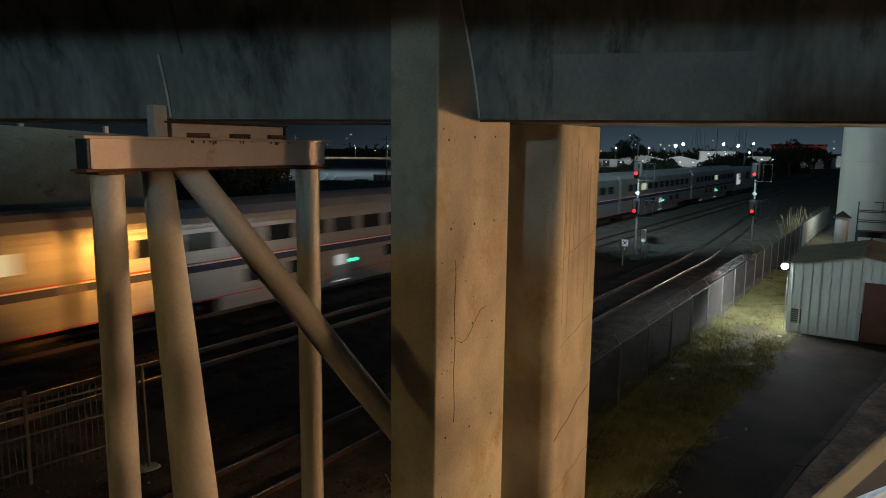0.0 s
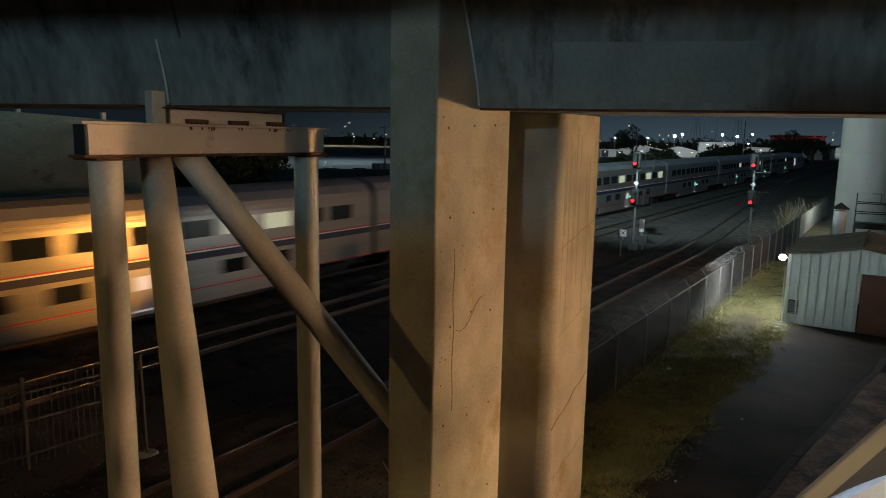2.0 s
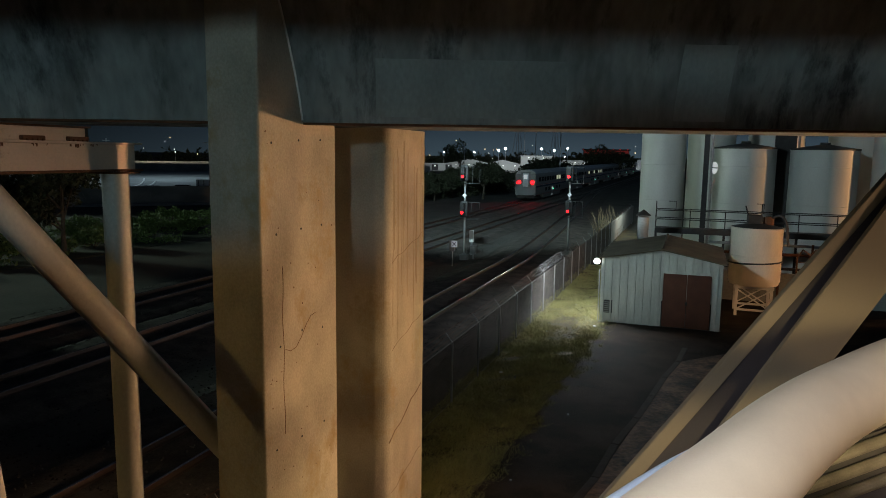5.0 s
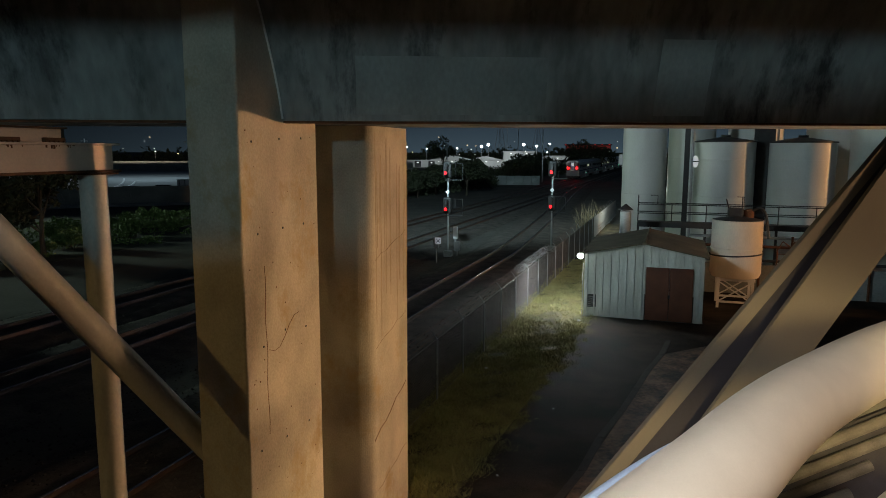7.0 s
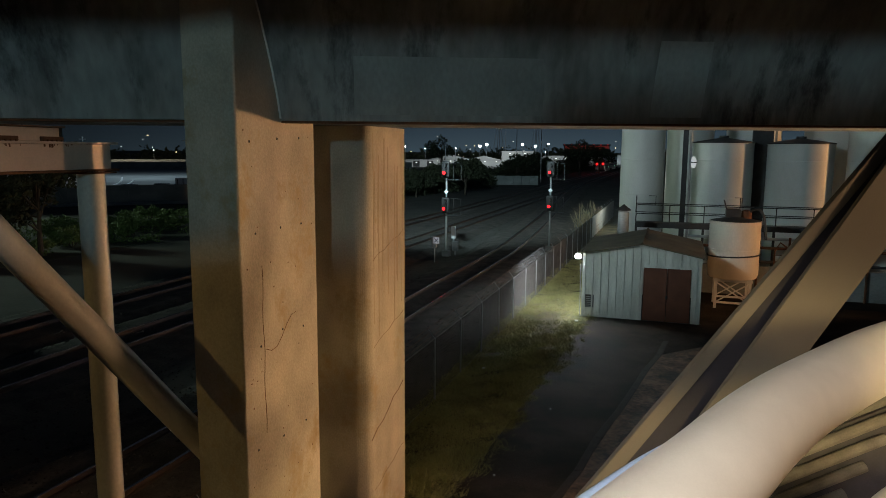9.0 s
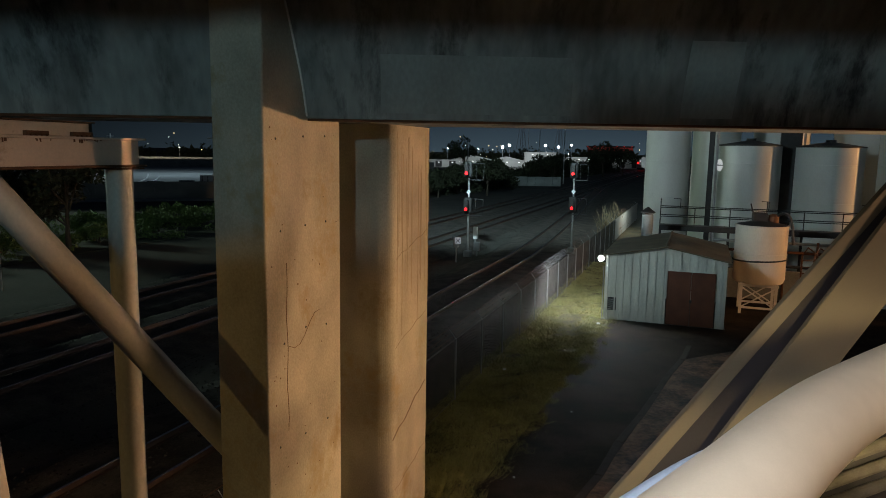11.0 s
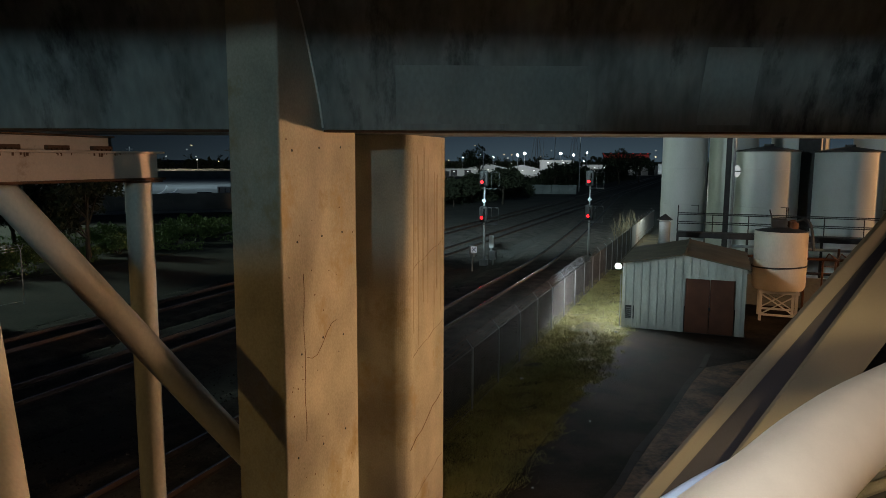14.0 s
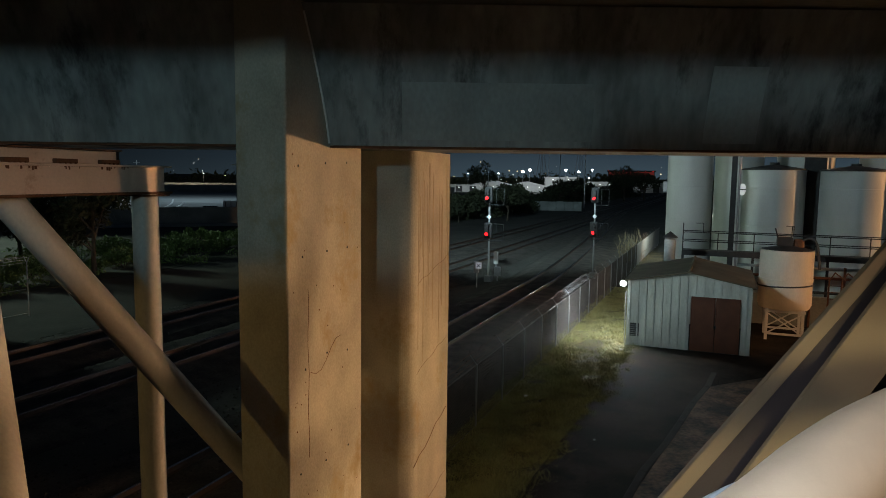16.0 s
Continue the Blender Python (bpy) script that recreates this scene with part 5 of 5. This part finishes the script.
def pylon(x, y, h):
    t = thing("power_pylon", pose(x, y, -0.06, 0, 0, 12), "faint lattice power pylon against the night sky", "pylon", "power pylons")
    for sx in (-1, 1):
        for sy in (-1, 1):
            part("leg", tube([(sx * 3.2, sy * 3.2, 0), (sx * 1.0, sy * 1.0, h * 0.6), (sx * 0.4, sy * 0.4, h)], 0.12, 5), M["mast"], t)
    for k in range(7):
        z0, z1 = h * k / 8, h * (k + 1) / 8
        w0, w1 = 3.2 - 2.6 * k / 8, 3.2 - 2.6 * (k + 1) / 8
        part("lattice", tube([(-w0, -w0, z0), (w1, -w1, z1)], 0.07, 4), M["mast"], t)
        part("lattice", tube([(w0, -w0, z0), (-w1, -w1, z1)], 0.07, 4), M["mast"], t)
    for z in (0.68, 0.8, 0.92):
        part("arm", tube([(-5.5, 0, h * z), (0, 0, h * z + 0.8), (5.5, 0, h * z)], 0.09, 5), M["mast"], t)


pylon(150, 420, 34)
pylon(196, 470, 36)

# lights of the far town
verts, faces = {}, {}
for i in range(120):
    key = rnd.choice(("citydim", "citydim", "citywarm"))
    v, f = verts.setdefault(key, []), faces.setdefault(key, [])
    y = rnd.uniform(380, 520)
    x, z, r = rnd.uniform(-0.75, 0.75) * y, rnd.uniform(2.5, 12.5) if rnd.random() < 0.9 else rnd.uniform(10, 18), rnd.uniform(0.15, 0.45)
    b0 = len(v)
    v += [(x - r, y, z), (x + r, y, z), (x, y - r, z), (x, y + r, z), (x, y, z - r), (x, y, z + r)]
    f += [tuple(b0 + k for k in q) for q in ((0, 2, 5), (2, 1, 5), (1, 3, 5), (3, 0, 5), (2, 0, 4), (1, 2, 4), (3, 1, 4), (0, 3, 4))]
for key in verts:
    raw("town_lights", verts[key], faces[key], M[key], None, "stuff", "scattered small lights of a distant town", "lights")
# lit road along the far side
t = thing("far_road", pose(-140, 300, 0), "distant lamplit road edge beyond the lot", "road", "", "structure")
part("barrier", box(0, 0, 2.0, 190, 0.4, 2.9), M["wall"], t)
for i in range(24):
    part("bank", box(i * 8.0, 0.5, -0.1, i * 8.0 + 7.9, 6, 2.0), M["dirt"], t)
for i in range(12):
    pole_light(-130 + i * 15 + rnd.uniform(-3, 3), 306, rnd.uniform(6.5, 8.5), M["citydim"], 0.28, "street lamp along the far road", "far street lamps")


# ---- train ----
M["endpaint"] = mat("coach_end_paint", (0.15, 0.15, 0.15), 0.45, 0.2, 0.2, 1.2, 20, 0.05, (1, 1, 0.5), (0.2, 0.19, 0.18), 0.35)


def coach(train, y0, last, lit, rs):
    L, W = 25.55, 1.55
    sec = [(-1.35, 0.62), (1.35, 0.62), (W, 0.78), (W, 3.95), (1.46, 4.35), (1.2, 4.68), (0.7, 4.86), (0, 4.92), (-0.7, 4.86), (-1.2, 4.68), (-1.46, 4.35), (-W, 3.95), (-W, 0.78)]
    # body with fluted bands; low centre, raised over the bogies
    bm = extrude([(x, max(z, 1.12)) for x, z in sec], y0, y0 + L)
    box(-1.5, y0 + 5.6, 0.55, 1.5, y0 + L - 5.6, 1.12, 0.03, bm)
    body = part("coach_body", bm, M["coach"], train, "double-deck stainless coach with a blue stripe")
    part("roof", extrude([(x, z + 0.012) for x, z in sec[4:11]], y0 + 0.02, y0 + L - 0.02), M["coachroof"], body)
    for z in [1.2 + 0.07 * i for i in range(4)] + [2.72 + 0.07 * i for i in range(4)] + [3.98, 4.05, 4.12]:
        x = W if z < 3.9 else W - 0.03
        part("flute", box(x - 0.01, y0 + 0.2, z, x + 0.012, y0 + L - 0.2, z + 0.03), M["coach"], body)
    for z, h, m in ((2.28, 0.26, "blue"), (2.55, 0.045, "whiteline"), (2.61, 0.05, "redline"), (1.13, 0.05, "redline")):
        part("stripe", box(W - 0.004, y0 + 0.06, z, W + 0.008, y0 + L - 0.06, z + h), M[m], body)
    for i in range(11):
        y = y0 + 2.0 + i * 2.05
        on = rs.random() < lit
        w = part("window", box(W - 0.03, y, 3.12, W + 0.012, y + 1.55, 3.78, 0.008), M["winlit" if on else "pane"], body)
    for i in range(4):
        y = y0 + (7.0, 9.4, 16.2, 18.6)[i]
        part("window", box(W - 0.03, y, 1.55, W + 0.012, y + 1.3, 2.1, 0.008), M["winlit" if rs.random() < lit else "pane"], body)
    part("side_door", box(W - 0.03, y0 + 12.2, 0.7, W + 0.014, y0 + 13.3, 2.25, 0.01), M["coachroof"], body)
    part("door_window", box(W, y0 + 12.45, 1.5, W + 0.018, y0 + 13.05, 2.0), M["panelit"], body)
    part("green_lamp", box(W, y0 + 13.5, 1.58, W + 0.04, y0 + 13.85, 1.72), M["green"], body)
    part("step_lamp", box(W, y0 + 12.3, 0.72, W + 0.03, y0 + 13.2, 0.78), M["panelit"], body)
    part("gangway", box(-0.62, y0 + L, 2.45, 0.62, y0 + L + 0.38, 4.6, 0.03), M["bogie"], body)
    for yb in (3.2, L - 3.2):
        bg = part("bogie", box(-1.25, y0 + yb - 1.8, 0.5, 1.25, y0 + yb + 1.8, 0.9, 0.08), M["bogie"], train)
        for yy in (-1.25, 1.25):
            for xx in (-0.72, 0.72):
                bm = lathe([(0.46, -0.07), (0.46, 0.06), (0.49, 0.065), (0.49, 0.08)], 24)
                bm.transform(pose(xx, y0 + yb + yy, 0.46 + 0.34, 0, 90 if xx < 0 else -90))
                part("wheel", bm, M["bogie"], bg)
    if last:
        part("end_sheet", box(-1.5, y0 - 0.03, 1.16, 1.5, y0 - 0.002, 4.3, 0.01), M["endpaint"], body, "pale painted coach end")
        part("end_frame", box(-0.75, y0 - 0.16, 2.3, 0.75, y0 - 0.004, 4.55, 0.05), M["endpaint"], body)
        part("end_door", box(-0.42, y0 - 0.19, 2.42, 0.42, y0 - 0.165, 4.4, 0.01), M["coachroof"], body)
        part("end_window", box(-0.27, y0 - 0.21, 3.55, 0.27, y0 - 0.192, 4.2, 0.01), M["panelit"], body)
        for x in (-1.02, 1.02):
            bm = lathe([(0.27, 0), (0.27, 0.06), (0.22, 0.09), (0.1, 0.11)], 18)
            bm.transform(pose(x, y0 - 0.033, 3.05, 90))
            part("tail_lamp", bm, M["tail"], body, "glowing red tail lamp")
            ring = [(0.29 * math.cos(a), 0.29 * math.sin(a), 0.06) for a in (k * math.pi / 12 for k in range(25))]
            bm = tube(ring, 0.045, 6, None, False)
            bm.transform(pose(x, y0 - 0.033, 3.05, 90))
            part("lamp_bezel", bm, M["black"], body)
        part("coupler", box(-0.2, y0 - 0.7, 0.75, 0.2, y0, 1.1, 0.05), M["bogie"], body)
        part("buffer_beam", box(-1.3, y0 - 0.12, 0.7, 1.3, y0, 1.15, 0.04), M["bogie"], body)


def make_train():
    tr = thing("passenger_train", tracked(-65.6, TRACK_O[0]), "long stainless double-deck passenger train running at night", "train")
    rs = random.Random(17)
    for i in range(7):
        coach(tr, i * 25.9, i == 0, 0.22 if i in (0, 2) else 0.06, rs)
    y0 = 7 * 25.9
    bm = extrude([(-1.5, 1.0), (1.5, 1.0), (1.5, 3.9), (1.1, 4.5), (-1.1, 4.5), (-1.5, 3.9)], y0, y0 + 18.5)
    box(-1.5, y0 + 18.5, 1.0, 1.5, y0 + 20.6, 3.2, 0.2, bm)
    lc = part("locomotive_body", bm, M["coachroof"], tr, "dark grey diesel locomotive")
    part("side_panel", box(1.49, y0 + 1.5, 1.9, 1.52, y0 + 4.2, 3.6), M["panelit"], lc)
    part("underframe", box(-1.4, y0, 0.45, 1.4, y0 + 20.4, 1.0, 0.05), M["bogie"], lc)
    for k in (0.2, 0.5, 0.8):
        part("radiator", box(1.5, y0 + 20 * k - 1.2, 2.6, 1.52, y0 + 20 * k + 1.0, 3.7), M["bogie"], lc)
    return tr


train = make_train()


def scrap(s, o, w, seed):
    """A crumpled scrap of pale paper."""
    r2 = random.Random(seed)
    bm = bmesh.new()
    bmesh.ops.create_icosphere(bm, subdivisions=2, radius=w)
    for v in bm.verts:
        v.co *= r2.uniform(0.6, 1.1)
        v.co.z = v.co.z * 0.45
    ob = link(bm, "paper_scrap", M["white"])
    ob.matrix_world = tracked(s, o, 0.02 + w * 0.3, r2.uniform(0, 180))
    tagged(ob, "small crumpled scrap of pale paper on the ground", "litter", "paper scraps")


for i, (s, o, w) in enumerate(((21.5, -5.6, 0.07), (27.4, -5.3, 0.05), (29.0, -3.6, 0.09), (24.5, -3.7, 0.035), (14.2, -3.4, 0.03), (18.6, -2.9, 0.03), (33.0, -5.0, 0.05))):
    scrap(s, o, w, i)


def motions():
    rows = []
    for i in range(17):
        rows.append((float(i), tracked(-65.6 + 33.7 * i, TRACK_O[0], 0.0)))
    walk(train, rows)


motions()
